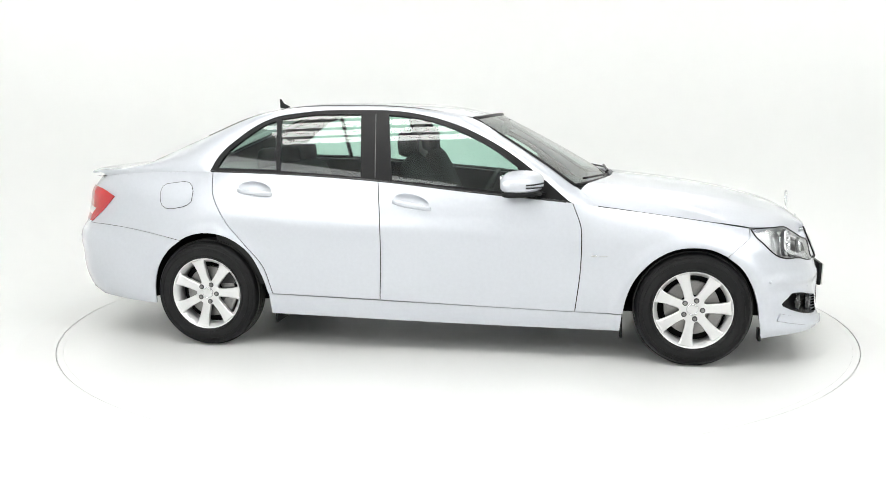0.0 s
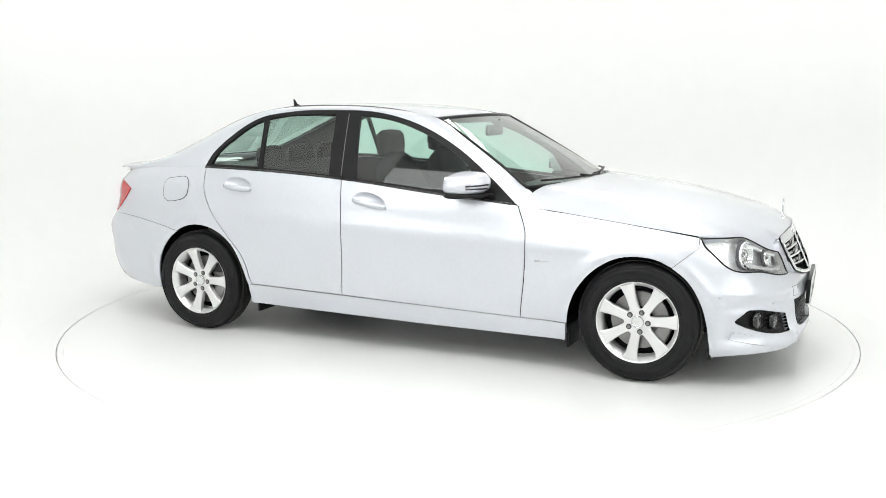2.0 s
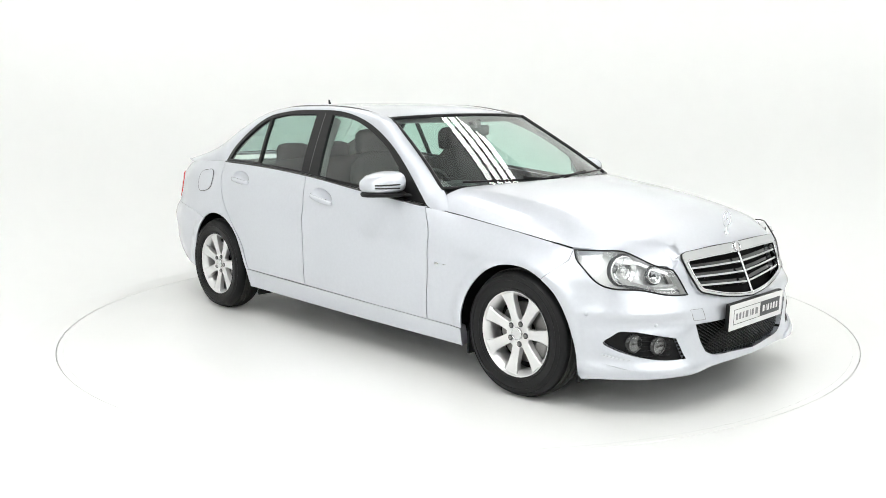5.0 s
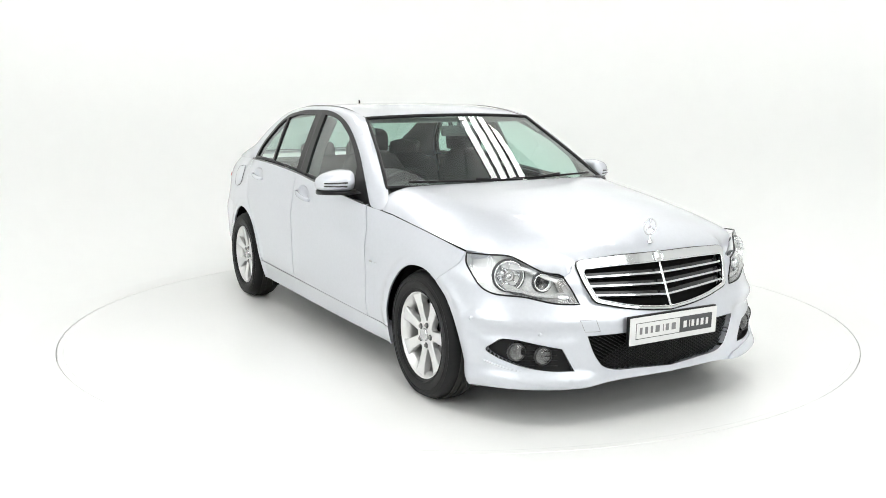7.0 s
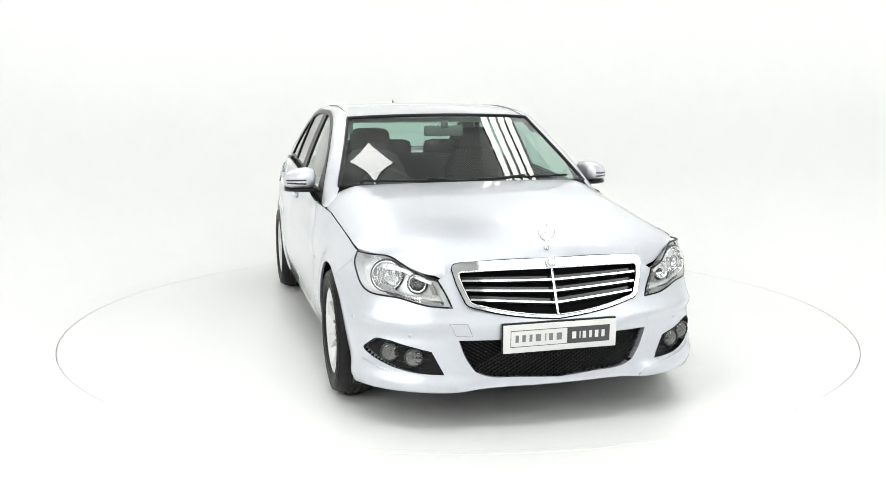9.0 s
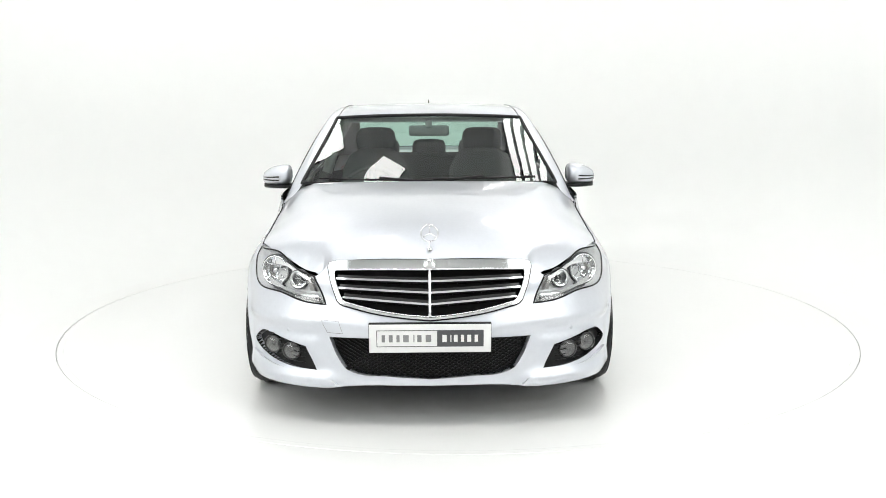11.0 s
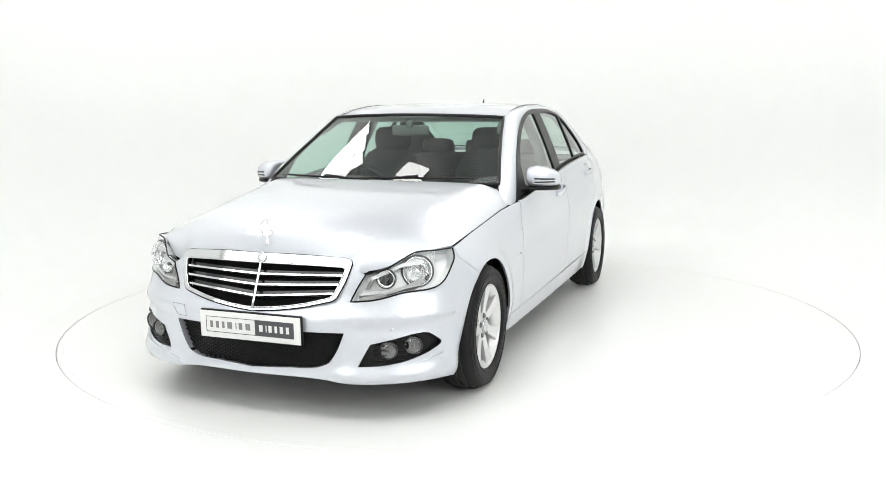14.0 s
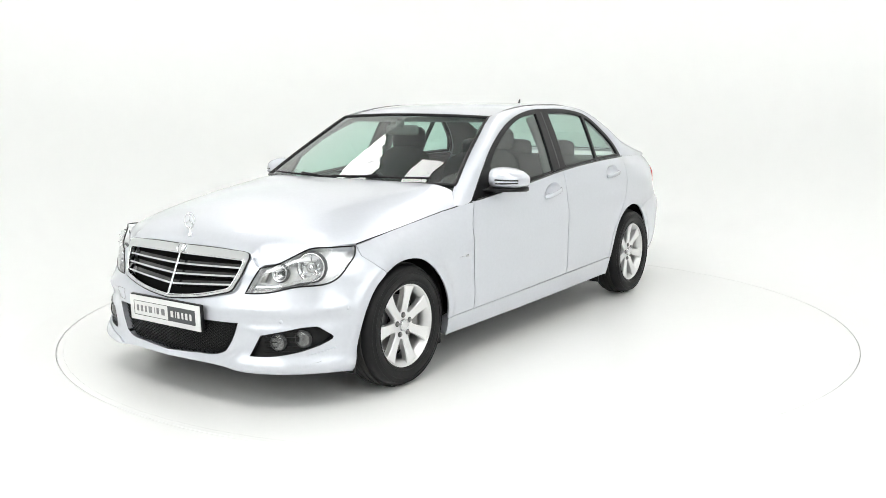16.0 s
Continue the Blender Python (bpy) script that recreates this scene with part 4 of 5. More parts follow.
        for k in range(5):
            z = 0.27 + k * 0.022
            run = [p for p in (on_skin(uy(y, z), z, -0.02) for y in np.linspace(0.56, 0.69, 8))]
            v, f = tube([p * (1, s, 1) for p in run], 0.003, 4)
            part("pocket_rib", mesh_from("pocket_rib", v, f, BLACK), None, pocket)


def grille_at(y, z):
    return (2.132 - 0.44 * (z - 0.48) - 0.032 * (y / 0.44) ** 2, y, z)


def run_half(rows, step=0.02):
    pts = []
    for r in rows:
        pts += curve(r, step)[:-1]
    return pts + [rows[-1][-1]]


def build_grille():
    grille = new("grille")
    grille.parent = car
    grille["label"] = "chrome grille with four dark slots"
    inner = [[(0.0, 0.684), (0.25, 0.684), (0.385, 0.681)], [(0.385, 0.681), (0.412, 0.678), (0.417, 0.665)], [(0.417, 0.665), (0.402, 0.612), (0.386, 0.574)], [(0.386, 0.574), (0.377, 0.557), (0.355, 0.548)], [(0.355, 0.548), (0.25, 0.523), (0.12, 0.503), (0.0, 0.493)]]
    sheet("grille_frame", run_half(GRILLE) + run_half(inner)[::-1], grille_at, CHROME, grille, 1, step=0.03, thick=0.03, lift=0.008, both=True)
    edge = run_half(inner)
    for s in (1, -1):
        v, f = tube([np.array(grille_at(*p)) * (1, s, 1) + np.array((0.009, 0, 0)) for p in edge], 0.004, 6)
        part("grille_lip", mesh_from("grille_lip", v, f, CHROME), None, grille)
        v, f = tube([np.array(grille_at(*p)) * (1, s, 1) + np.array((0.002, 0, 0)) for p in run_half(GRILLE)], 0.005, 6)
        part("grille_seal", mesh_from("grille_seal", v, f, BLACK), None, grille)
    sheet("grille_back", run_half(GRILLE), grille_at, DARK, grille, 1, step=0.05, thick=0, lift=-0.05, both=True)
    for z0, z1, yy in ((0.634, 0.644, 0.405), (0.588, 0.606, 0.394), (0.541, 0.568, 0.376)):
        for k, (h, lift, mat, name) in enumerate(((0.004, 0.004, CHROME, "slat_strip"), (0.013, -0.02, GLOSSBLACK, "slat"))):
            dz = 0 if k == 0 else 0.007
            rows = [[(0.0, z0 + h + dz), (yy, z1 + h + dz)], [(yy, z1 + h + dz), (yy, z1 - h + dz)], [(yy, z1 - h + dz), (0.0, z0 - h + dz)]]
            sheet(name, run_half(rows, 0.03), grille_at, mat, grille, 1, step=0.05, thick=0.012 if k == 0 else 0.02, lift=lift, both=True)
    v, f = tube([np.array(grille_at(0, z)) + np.array((0.006, 0, 0)) for z in np.linspace(0.49, 0.69, 8)], 0.0075, 8)
    part("centre_bar", mesh_from("centre_bar", v, f, CHROME), None, grille)
    at = np.array(grille_at(0, 0.703)) + np.array((0.01, 0, 0.002))
    bdg = turned("badge", [(0.024, 0.004), (0.024, -0.003), (0.021, -0.005), (0.0, -0.006)], at, np.array((0.95, 0, 0.3)), SATIN, grille, 1, 24)
    turned("badge_ring", [(0.026, 0.002), (0.0265, -0.006), (0.023, -0.008), (0.021, -0.004)], at, np.array((0.95, 0, 0.3)), CHROME, bdg, 1, 24)
    # bonnet ornament: an upright ring with three thin bars on a short foot
    orn = new("bonnet_ornament")
    orn.parent = car
    orn["label"] = "chrome ring ornament standing on the bonnet"
    c = np.array((1.985, 0, 0.833))
    v, f = tube([c + 0.037 * np.array((0, math.cos(a), math.sin(a))) for a in np.linspace(0, 2 * math.pi, 33)[:-1]], 0.0032, 8, True)
    part("ring", mesh_from("ring", v, f, CHROME), None, orn)
    for a in (90, 210, 330):
        v, f = tube([c, c + 0.036 * np.array((0, math.cos(radians(a)), math.sin(radians(a))))], 0.0028, 6)
        part("bar", mesh_from("bar", v, f, CHROME), None, orn)
    turned("foot", [(0.013, 0.006), (0.011, -0.004), (0.0045, -0.008), (0.0035, -0.036), (0.0, -0.036)], (1.985, 0, 0.766), np.array((0, 0, 1.0)), CHROME, orn, 1, 16)
    # lower air intake with a woven mesh
    intake = new("air_intake")
    intake.parent = car
    sheet("intake_back", half_outline(LOW), skin, DARK, intake, 1, step=0.05, thick=0, lift=-0.06, both=True)
    pts = half_outline(LOW)
    poly2 = [(skin(*p)[1], p[1]) for p in pts]
    poly2 = poly2 + [(0.0, 0.40)]
    verts, faces = [], []
    for d in (1, -1):
        for k in range(-16, 34):
            run = []
            for i in range(40):
                z = 0.222 + 0.18 * i / 39
                y = k * 0.028 + d * (z - 0.222) * 1.75
                if abs(y) < 0.44 and inside((abs(y), z), poly2):
                    p = on_skin(uy(abs(y), z), z, -0.022)
                    run.append((p[0], p[1] * (1 if y >= 0 else -1), p[2]))
            if len(run) > 2:
                v, f = tube(run[::3] + ([run[-1]] if (len(run) - 1) % 3 else []), 0.0028, 4)
                faces += [tuple(i + len(verts) for i in q) for q in f]
                verts += v
    part("mesh_screen", mesh_from("mesh_screen", verts, faces, BLACK), None, intake, "black diamond mesh")
    low = half_outline(LOW)
    n = len(low)
    for s in (1, -1):
        verts = [on_skin(*p, o) * (1, s, 1) for o in (0.002, -0.06) for p in low]
        part("intake_wall", mesh_from("intake_wall", verts, [(i, i + 1, n + i + 1, n + i) for i in range(n - 1)], BLACK), None, intake)
    # show plate on a black carrier
    plate = new("show_plate")
    plate.parent = car
    plate["label"] = "white plate with a framed pale and dark field"
    M = pose(2.158, 0, 0.407, 0, 2, 0)
    bm = bmesh.new()
    box(bm, -0.02, -0.001, -0.262, 0.262, -0.064, 0.066, 0.004)
    part("carrier", bm, BLACK, plate).matrix_basis = M
    bm = bmesh.new()
    box(bm, 0, 0.006, -0.26, 0.26, -0.0625, 0.0615, 0.0025)
    part("plate", bm, PLATE, plate).matrix_basis = M
    bm = bmesh.new()
    for b in ((-0.228, 0.03, 0.034, 0.0365), (-0.228, 0.03, -0.0365, -0.034), (-0.228, -0.2255, -0.0365, 0.0365)):
        box(bm, 0.0062, 0.0072, -b[1], -b[0], b[2], b[3])
    part("field_frame", bm, GREY, plate).matrix_basis = M @ pose(0, 0, 0, 0, 0, 180) @ pose(-0.0134, 0, 0, 0, 0, 0)
    bm = bmesh.new()
    box(bm, 0.0062, 0.0072, 0.03, 0.228, -0.0365, 0.0365)
    part("dark_field", bm, GREY, plate).matrix_basis = M
    for y0, widths, gap, out, ink in ((-0.206, (0.02, 0.022, 0.018, 0.033, 0.006, 0.025, 0.033), 0.0105, 0.0064, MIDGREY), (0.052, (0.026, 0.006, 0.022, 0.018, 0.023, 0.02), 0.0085, 0.0074, PLATE)):
        y = y0
        for w in widths:
            bm = bmesh.new()
            box(bm, out, out + 0.0012, y, y + w * 0.72, -0.0155, 0.0155)
            part("print_bar", bm, ink, plate).matrix_basis = M
            y += w + gap


def rounded(name, rows, mat, parent, label="", n=20, power=2.6):
    """A rounded solid: cross sections (centre, half size a, half size b) with axes, stacked along a run."""
    verts, faces = [], []
    for c, ax, ay in rows:
        for i in range(n):
            t = 2 * math.pi * i / n
            ct, st = math.cos(t), math.sin(t)
            m = (abs(ct) ** power + abs(st) ** power) ** (-1 / power)
            verts.append(np.array(c) + np.array(ax) * ct * m + np.array(ay) * st * m)
    k = len(rows)
    faces = [(i * n + j, i * n + (j + 1) % n, (i + 1) * n + (j + 1) % n, (i + 1) * n + j) for i in range(k - 1) for j in range(n)]
    faces += [tuple(range(n))[::-1], tuple((k - 1) * n + j for j in range(n))]
    bm = bmesh.new()
    vs = [bm.verts.new(v) for v in verts]
    for f in faces:
        bm.faces.new([vs[i] for i in f]).smooth = True
    return part(name, bm, mat, parent, label)


def build_trim():
    for s in (1, -1):
        # wing mirror
        mir = new("wing_mirror")
        mir.parent = car
        rows = []
        for y, cx, cz, hx, hz in ((0.828, 0.475, 0.982, 0.06, 0.036), (0.833, 0.475, 0.982, 0.08, 0.048), (0.845, 0.475, 0.981, 0.104, 0.058), (0.88, 0.47, 0.98, 0.112, 0.06), (0.93, 0.455, 0.975, 0.104, 0.055), (0.965, 0.44, 0.968, 0.086, 0.047), (0.99, 0.425, 0.962, 0.062, 0.034), (1.002, 0.415, 0.958, 0.03, 0.018)):
            rows.append(((cx, y * s, cz), (hx, 0.02 * s * 0, 0), (0, 0, hz)))
        cap = rounded("cap", rows, PAINT, mir, power=2.8, n=28)
        rows = []
        for y, cx, hx in ((0.80, 0.50, 0.035), (0.83, 0.475, 0.085), (0.88, 0.472, 0.1), (0.94, 0.452, 0.09), (0.985, 0.425, 0.06), (0.996, 0.415, 0.03)):
            rows.append(((cx, y * s, 0.915), (hx, 0, 0), (0, 0, 0.0135)))
        rounded("base", rows, BLACK, mir, "black lower shell", power=3.5)
        arm = rounded("arm", [((0.56, 0.775 * s, 0.905), (0.06, 0, 0), (0, 0, 0.012)), ((0.53, 0.82 * s, 0.912), (0.05, 0, 0), (0, 0, 0.011)), ((0.5, 0.87 * s, 0.916), (0.04, 0, 0), (0, 0, 0.01))], BLACK, mir)
        bm = bmesh.new()
        box(bm, 0.352, 0.37, 0.862, 0.945, 0.945, 1.012, 0.002)
        if s < 0:
            bmesh.ops.scale(bm, vec=(1, -1, 1), verts=bm.verts)
        part("mirror_glass", bm, CHROME, mir)
        # two dark slits of the repeater wrap round the outer face
        def shell(y, z):
            for k in range(len(prof) - 1):
                if prof[k][0] <= y <= prof[k + 1][0]:
                    t = (y - prof[k][0]) / (prof[k + 1][0] - prof[k][0])
                    cx, cz, hx, hz = (prof[k][j] * (1 - t) + prof[k + 1][j] * t for j in (1, 2, 3, 4))
                    q = min(0.98, abs(z - cz) / hz)
                    return cx + hx * (1 - q**2.8) ** (1 / 2.8)
            return 0.43
        prof = [(0.826, 0.475, 0.982, 0.045, 0.03), (0.845, 0.475, 0.981, 0.104, 0.058), (0.88, 0.47, 0.98, 0.112, 0.06), (0.93, 0.455, 0.975, 0.104, 0.055), (0.965, 0.44, 0.968, 0.086, 0.047), (0.99, 0.425, 0.962, 0.062, 0.034), (1.002, 0.415, 0.958, 0.03, 0.018)]
        for z0, z1 in ((0.974, 0.968), (0.953, 0.953)):
            v, f = tube([(shell(y, z0) + 0.0005, y * s, z0 + (z1 - z0) * (y - 0.88) / 0.1) for y in np.linspace(0.885 if z0 > 0.95 else 0.87, 0.986, 14)], 0.0045, 6)
            part("repeater_slit", mesh_from("repeater_slit", v, f, GLOSSBLACK), None, mir)
        # door handles: a cup pressed in the door and a bar over it
        for name, x0, x1, z0, z1 in (("front_handle", -0.256, -0.04, 0.872, 0.835), ("rear_handle", -1.172, -0.965, 0.922, 0.903)):
            h = new("door_handle")
            h.parent = car
            cx, cz = (x0 + x1) / 2 + 0.0, (z0 + z1) / 2
            slope = (z1 - z0) / (x1 - x0)
            cup = cup_outline(x0, x1, z0, z1)

            def bowl(u, z, cx=cx, cz=cz, slope=slope):
                q = min(1, math.hypot((u - cx) / 0.1, (z - cz - 0.006 - slope * (u - cx)) / 0.042))
                p = np.array(skin(u, z))
                p[1] -= 0.022 * (1 - q**3) + 0.0005
                return tuple(p)
            sheet("cup", cup, bowl, PAINT, h, s, step=0.012, thick=0)
            rows = []
            for k in range(13):
                t = k / 12
                x = x0 + (x1 - x0) * t
                z = z0 + (z1 - z0) * t - 0.012
                e = math.sin(math.pi * min(1, max(0.0, t))) ** 0.35
                y = skin(x, z)[1] + 0.004 + 0.022 * e
                g = 0.35 + 0.65 * math.sin(math.pi * (0.04 + 0.92 * t)) ** 0.4
                rows.append(((x, y * s, z), (0, 0.009 * g * s, 0), (0, 0, 0.0155 * g)))
            rounded("grip", rows, PAINT, h, n=14, power=2.4)
        # small badge on the wing
        bm = bmesh.new()
        y = skin(0.88, 0.585)[1]
        box(bm, 0.84, 0.868, y - 0.002, y + 0.003, 0.579, 0.59, 0.001)
        box(bm, 0.872, 0.925, y - 0.002, y + 0.0025, 0.5835, 0.5855)
        if s < 0:
            bmesh.ops.scale(bm, vec=(1, -1, 1), verts=bm.verts)
        part("wing_badge", bm, SATIN, car, "small chrome badge")
        # parking sensors
        for y, z in ((0.626, 0.412), (0.835, 0.46)):
            at = on_skin(uy(y, z), z, 0.0005)
            turned("parking_sensor", [(0.0125, 0.003), (0.0125, -0.0005), (0.0115, 0.0005), (0.0095, 0.0012), (0.0085, -0.0015), (0.0, -0.0018)], at, skin_normal(uy(y, z), z), PAINT, car, s, 20)
        # mud guard behind the front wheel and under the bumper
        for b in ((1.725, 1.74, 0.76, 0.83, 0.135, 0.2), (1.0, 1.015, 0.62, 0.81, 0.12, 0.24), (-0.985, -0.97, 0.62, 0.8, 0.13, 0.25)):
            bm = bmesh.new()
            box(bm, *b, 0.004)
            if s < 0:
                bmesh.ops.scale(bm, vec=(1, -1, 1), verts=bm.verts)
            part("mud_guard", bm, BLACK, car)
    # towing eye cover, on the car's right
    tow = outline(nose([(0.47, 0.47), (0.395, 0.467)]), nose([(0.395, 0.467), (0.377, 0.415)]), nose([(0.377, 0.415), (0.445, 0.417)]), nose([(0.445, 0.417), (0.47, 0.47)]), step=0.02)
    v, f = tube([on_skin(*p, 0.0002) * (1, -1, 1) for p in tow], 0.0011, 5, True)
    part("towing_eye_cover", mesh_from("towing_eye_cover", v, f, GREYLENS), None, car)
    # aerial fin
    rounded("aerial", [((-1.17, 0, 1.372), (0.04, 0, 0), (0, 0.017, 0)), ((-1.18, 0, 1.386), (0.032, 0, 0), (0, 0.012, 0)), ((-1.198, 0, 1.404), (0.014, 0, 0), (0, 0.006, 0)), ((-1.208, 0, 1.432), (0.006, 0, 0), (0, 0.0035, 0))], BLACK, car, "black roof aerial fin", n=14, power=2)
    # scuttle and wipers
    verts, faces = [], []
    for k in range(21):
        t = -1 + k / 10
        w = 1 - abs(t) ** 2.2
        for dx, z in ((0.0, 0.945), (0.05, 0.925), (0.14, 0.90)):
            verts.append((0.735 + 0.18 * w + dx * (0.6 + 0.4 * w), 0.71 * t, z + 0.008 * w))
    faces = [(3 * k + j, 3 * k + j + 1, 3 * k + j + 4, 3 * k + j + 3) for k in range(20) for j in range(2)]
    part("scuttle", mesh_from("scuttle", verts, faces, BLACK), None, car)

    def screen(y, a):
        """A point on the windscreen, a from its foot up."""
        e = [np.array(p) for p in RAIL[7:]][::-1]
        p = e[0] * (1 - a) + e[1] * a
        t = y / p[1]
        w = 1 - abs(t) ** 2.2
        b = 1 - a * 0.25
        return np.array((p[0] + 0.09 * (1 + 1.1 * b) * w, y, p[2] + 0.016 * w * (1 - 0.6 * b)))
    for ya, yb, a0, a1, ph in ((-0.62, 0.02, 0.12, 0.05, 0), (-0.05, 0.6, 0.1, 0.16, 1)):
        wip = new("wiper")
        wip.parent = car
        run = [screen(ya + (yb - ya) * t, a0 + (a1 - a0) * t) + np.array((0.012, 0, 0.016)) for t in np.linspace(0, 1, 12)]
        v, f = tube(run, 0.006, 6)
        part("blade", mesh_from("blade", v, f, BLACK), None, wip)
        mid = run[6] + np.array((0.006, 0, 0.012))
        foot = np.array((0.93, yb - 0.02 if ph == 0 else ya + 0.02, 0.945)) if ph == 0 else np.array((0.93, ya + 0.02, 0.945))
        v, f = tube([foot, (foot + mid) / 2 + np.array((0, 0, 0.012)), mid], 0.007, 6)
        part("arm", mesh_from("arm", v, f, BLACK), None, wip)


def build_cabin():
    def seat(x, y, w, head=True):
        st = new("seat")
        st.parent = car
        rounded("cushion", [((x + 0.05, y - w, 0.46), (0.22, 0, 0), (0, 0, 0.06)), ((x + 0.05, y - w * 0.9, 0.47), (0.26, 0, 0), (0, 0, 0.09)), ((x + 0.05, y + w * 0.9, 0.47), (0.26, 0, 0), (0, 0, 0.09)), ((x + 0.05, y + w, 0.46), (0.22, 0, 0), (0, 0, 0.06))], CLOTH, st)
        rows = []
        for t, hw, th in ((0.0, 0.9, 0.09), (0.15, 1.0, 0.1), (0.5, 1.0, 0.09), (0.8, 0.92, 0.075), (0.94, 0.75, 0.06), (1.0, 0.5, 0.035)):
            rows.append(((x - 0.16 - 0.22 * t, y, 0.48 + 0.6 * t), (0, w * hw, 0), (th, 0, 0.03)))
        rounded("backrest", rows, CLOTH, st, n=24, power=3.2)
        if head:
            rows = []
            for z, hw, th in ((1.085, 0.6, 0.03), (1.1, 0.95, 0.05), (1.16, 1.0, 0.055), (1.21, 0.95, 0.05), (1.235, 0.75, 0.035), (1.242, 0.4, 0.015)):
                rows.append(((x - 0.39 - 0.03 * (z - 1.1), y, z), (0, 0.135 * hw, 0), (th, 0, 0)))
            rounded("headrest", rows, CLOTH, st, n=24, power=3.0)
            for d in (-0.06, 0.06):
                v, f = tube([(x - 0.385, y + d, 1.02), (x - 0.385, y + d, 1.1)], 0.006, 8)
                part("headrest_post", mesh_from("headrest_post", v, f, CHROME), None, st)
        return st

    seat(0.12, -0.36, 0.24)
    seat(0.12, 0.36, 0.24)
    bench = new("rear_bench")
    bench.parent = car
    rounded("cushion", [((-0.75, -0.6, 0.48), (0.22, 0, 0), (0, 0, 0.06)), ((-0.75, -0.56, 0.49), (0.26, 0, 0), (0, 0, 0.09)), ((-0.75, 0.56, 0.49), (0.26, 0, 0), (0, 0, 0.09)), ((-0.75, 0.6, 0.48), (0.22, 0, 0), (0, 0, 0.06))], CLOTH, bench)
    rounded("backrest", [((-0.95, 0, 0.5), (0, 0.6, 0), (0.08, 0, 0.03)), ((-1.05, 0, 0.75), (0, 0.62, 0), (0.09, 0, 0.03)), ((-1.13, 0, 0.95), (0, 0.6, 0), (0.08, 0, 0.03)), ((-1.16, 0, 1.01), (0, 0.5, 0), (0.05, 0, 0.02))], CLOTH, bench, n=28, power=4)
    for y in (-0.36, 0.0, 0.36):
        rows = [((-1.16, y, z), (0, 0.13 * a, 0), (0.05 * a, 0, 0)) for z, a in ((0.99, 0.8), (1.01, 1.0), (1.08, 1.0), (1.115, 0.9), (1.13, 0.5))]
        rounded("rear_headrest", rows, CLOTH, bench, n=20, power=3)
    bm = bmesh.new()
    box(bm, -1.8, -1.2, -0.62, 0.62, 0.96, 0.985, 0.01)
    part("parcel_shelf", bm, CABIN, car)
    # dashboard with hood, vents and centre console
    dash = new("dashboard")
    dash.parent = car
    rows = []
    for y in (-0.70, -0.66, -0.4, 0.0, 0.4, 0.66, 0.70):
        k = 0.85 if abs(y) > 0.68 else 1
        rows.append(((0.56, y, 0.79), (0.27 * k, 0, 0.0), (0, 0, 0.115 * k)))
    rounded("top", rows, CABIN, dash, n=24, power=2.6)
    rounded("instrument_hood", [((0.42, -0.54, 0.88), (0.09, 0, 0), (0, 0, 0.04)), ((0.42, -0.50, 0.9), (0.11, 0, 0), (0, 0, 0.05)), ((0.42, -0.24, 0.9), (0.11, 0, 0), (0, 0, 0.05)), ((0.42, -0.20, 0.88), (0.09, 0, 0), (0, 0, 0.04))], CABIN, dash)
    bm = bmesh.new()
    box(bm, 0.30, 0.36, -0.16, 0.16, 0.60, 0.86, 0.01)
    box(bm, -0.5, 0.36, -0.11, 0.11, 0.35, 0.58, 0.02)
    part("console", bm, CABIN, dash)
    # steering wheel on the car's right
    wheel_ = new("steering_wheel")
    wheel_.parent = car
    c, q = Vector((0.2, -0.36, 0.845)), Euler((0, radians(-65), 0)).to_matrix()
    v, f = tube([c + q @ Vector((0.178 * math.cos(a), 0.178 * math.sin(a), 0)) for a in np.linspace(0, 2 * math.pi, 41)[:-1]], 0.014, 8, True)
    part("rim", mesh_from("rim", v, f, CABIN), None, wheel_)
    bm = bmesh.new()
    disc_solid(bm, 0.065, 0.055, 0.05, Matrix.Translation(c) @ q.to_4x4(), 24)
    for a in (0, 180, 270):
        box(bm, 0.04, 0.172, -0.014, 0.014, -0.008, 0.008, 0.004, Matrix.Translation(c) @ q.to_4x4() @ pose(0, 0, 0, 0, 0, a + 90))
    part("hub", bm, CABIN, wheel_)
    # interior mirror
    bm = bmesh.new()
    box(bm, 0.255, 0.285, -0.125, 0.125, 1.2, 1.265, 0.014)
    box(bm, 0.27, 0.31, -0.02, 0.02, 1.25, 1.3, 0.008)
    part("interior_mirror", bm, GREYPLASTIC, car)
    # door linings and inner pillars
    for s in (1, -1):
        for a, b, zb in ((-1.33, -0.36, 0.35), (-0.32, 0.73, 0.32)):
            d = sheet("door_lining", outline([(a, zb), (b, zb)], [(b, zb), (b, top_line(b) + 0.01)], top_run(b, a, 0.012)), skin, CABIN, car, s, step=0.1, thick=0.02, lift=-0.06)
            bm = bmesh.new()
            box(bm, a + 0.3, b - 0.15, 0.70, 0.80, 0.62, 0.68, 0.015)
            if s < 0:
                bmesh.ops.scale(bm, vec=(1, -1, 1), verts=bm.verts)
            part("arm_rest", bm, CABIN, d)
        v, f = tube([(-0.38, 0.71 * s, 0.93), (-0.39, 0.65 * s, 1.12), (-0.4, 0.555 * s, 1.3)], 0.035, 8)
        part("inner_pillar", mesh_from("inner_pillar", v, f, LINING), None, car)


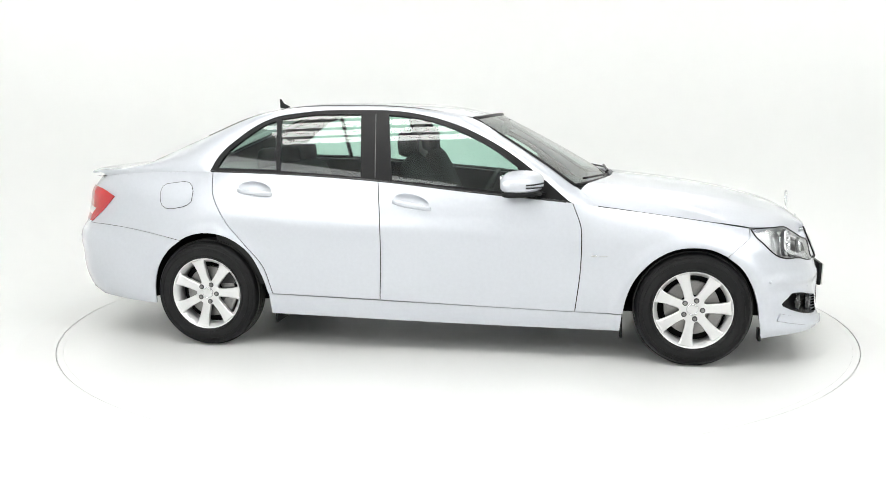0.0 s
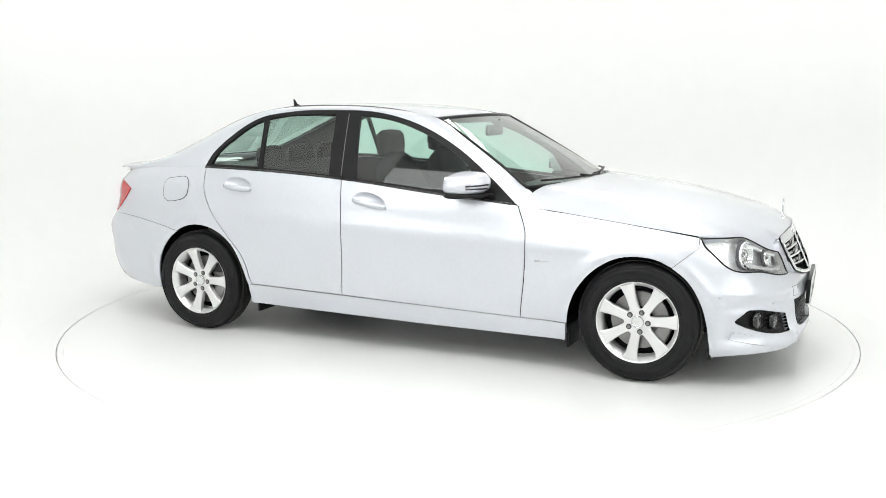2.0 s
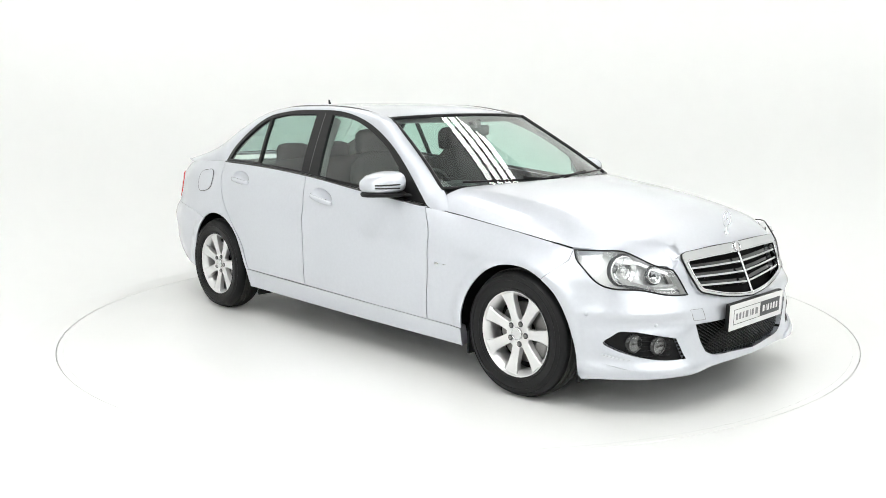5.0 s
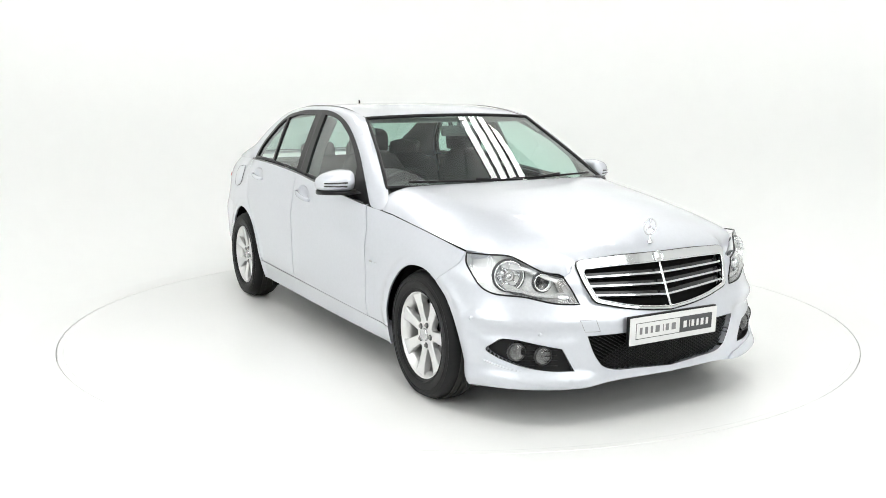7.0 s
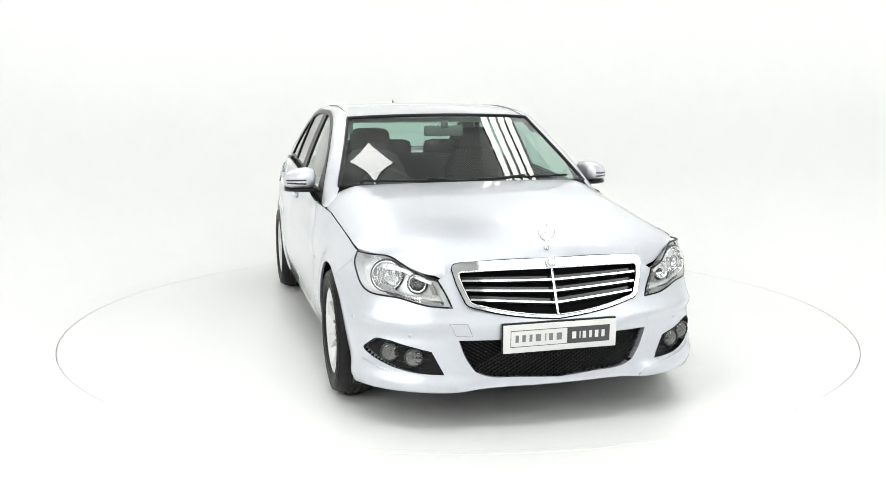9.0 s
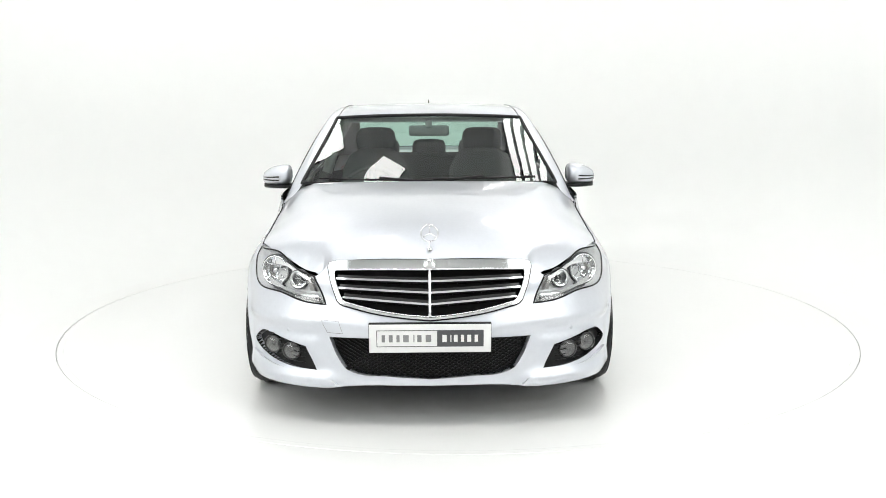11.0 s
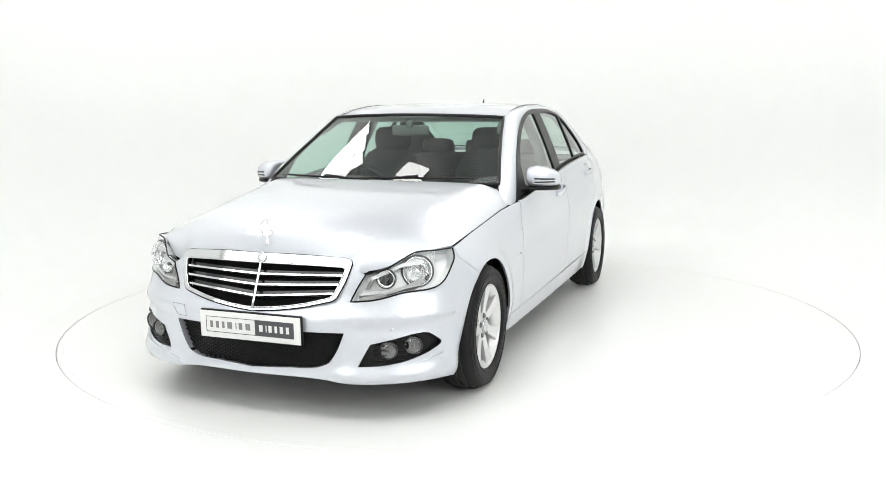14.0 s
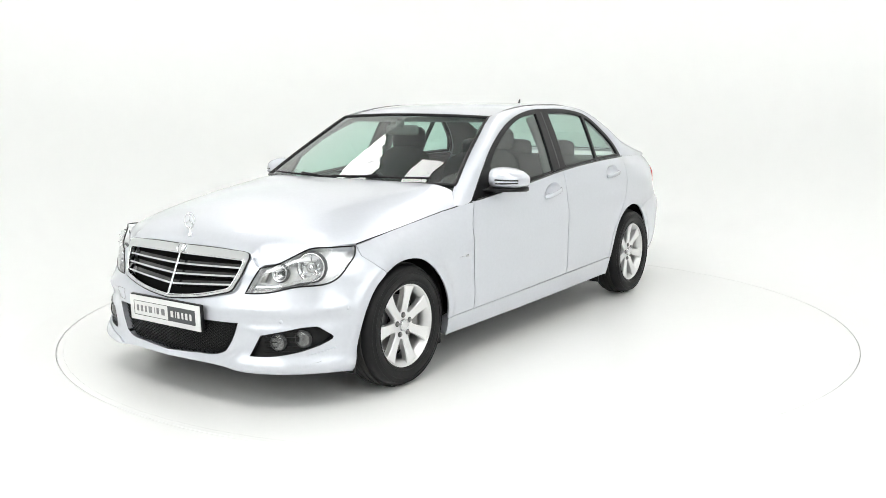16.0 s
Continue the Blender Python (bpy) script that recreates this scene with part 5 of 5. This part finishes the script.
build_sides()
build_front()
build_bonnet()
build_upper()
build_underbody()
build_lamps()
build_grille()
build_trim()
build_cabin()
WY = 0.785
wheel = build_wheel()
wheel.matrix_basis = pose(WX, -WY, WZ - 0.002, 0, 21.7, 0)
copy_thing(wheel, pose(-WX, -WY, WZ - 0.001, 0, 23.7, 0))
copy_thing(wheel, pose(WX, WY, WZ - 0.002, 0, -2, 180))
copy_thing(wheel, pose(-WX, WY, WZ - 0.001, 0, -15, 180))


def motions():
    rows, turn = [], []
    for i in range(33):
        t = i * 0.5
        m = pose(0, 0, 0, 0, 0, heading(t))
        turn.append((t, m))
        rows.append((t, m @ pose(0.073, -0.174, 0.008)))
    walk(turntable, turn)
    walk(car, rows)


motions()
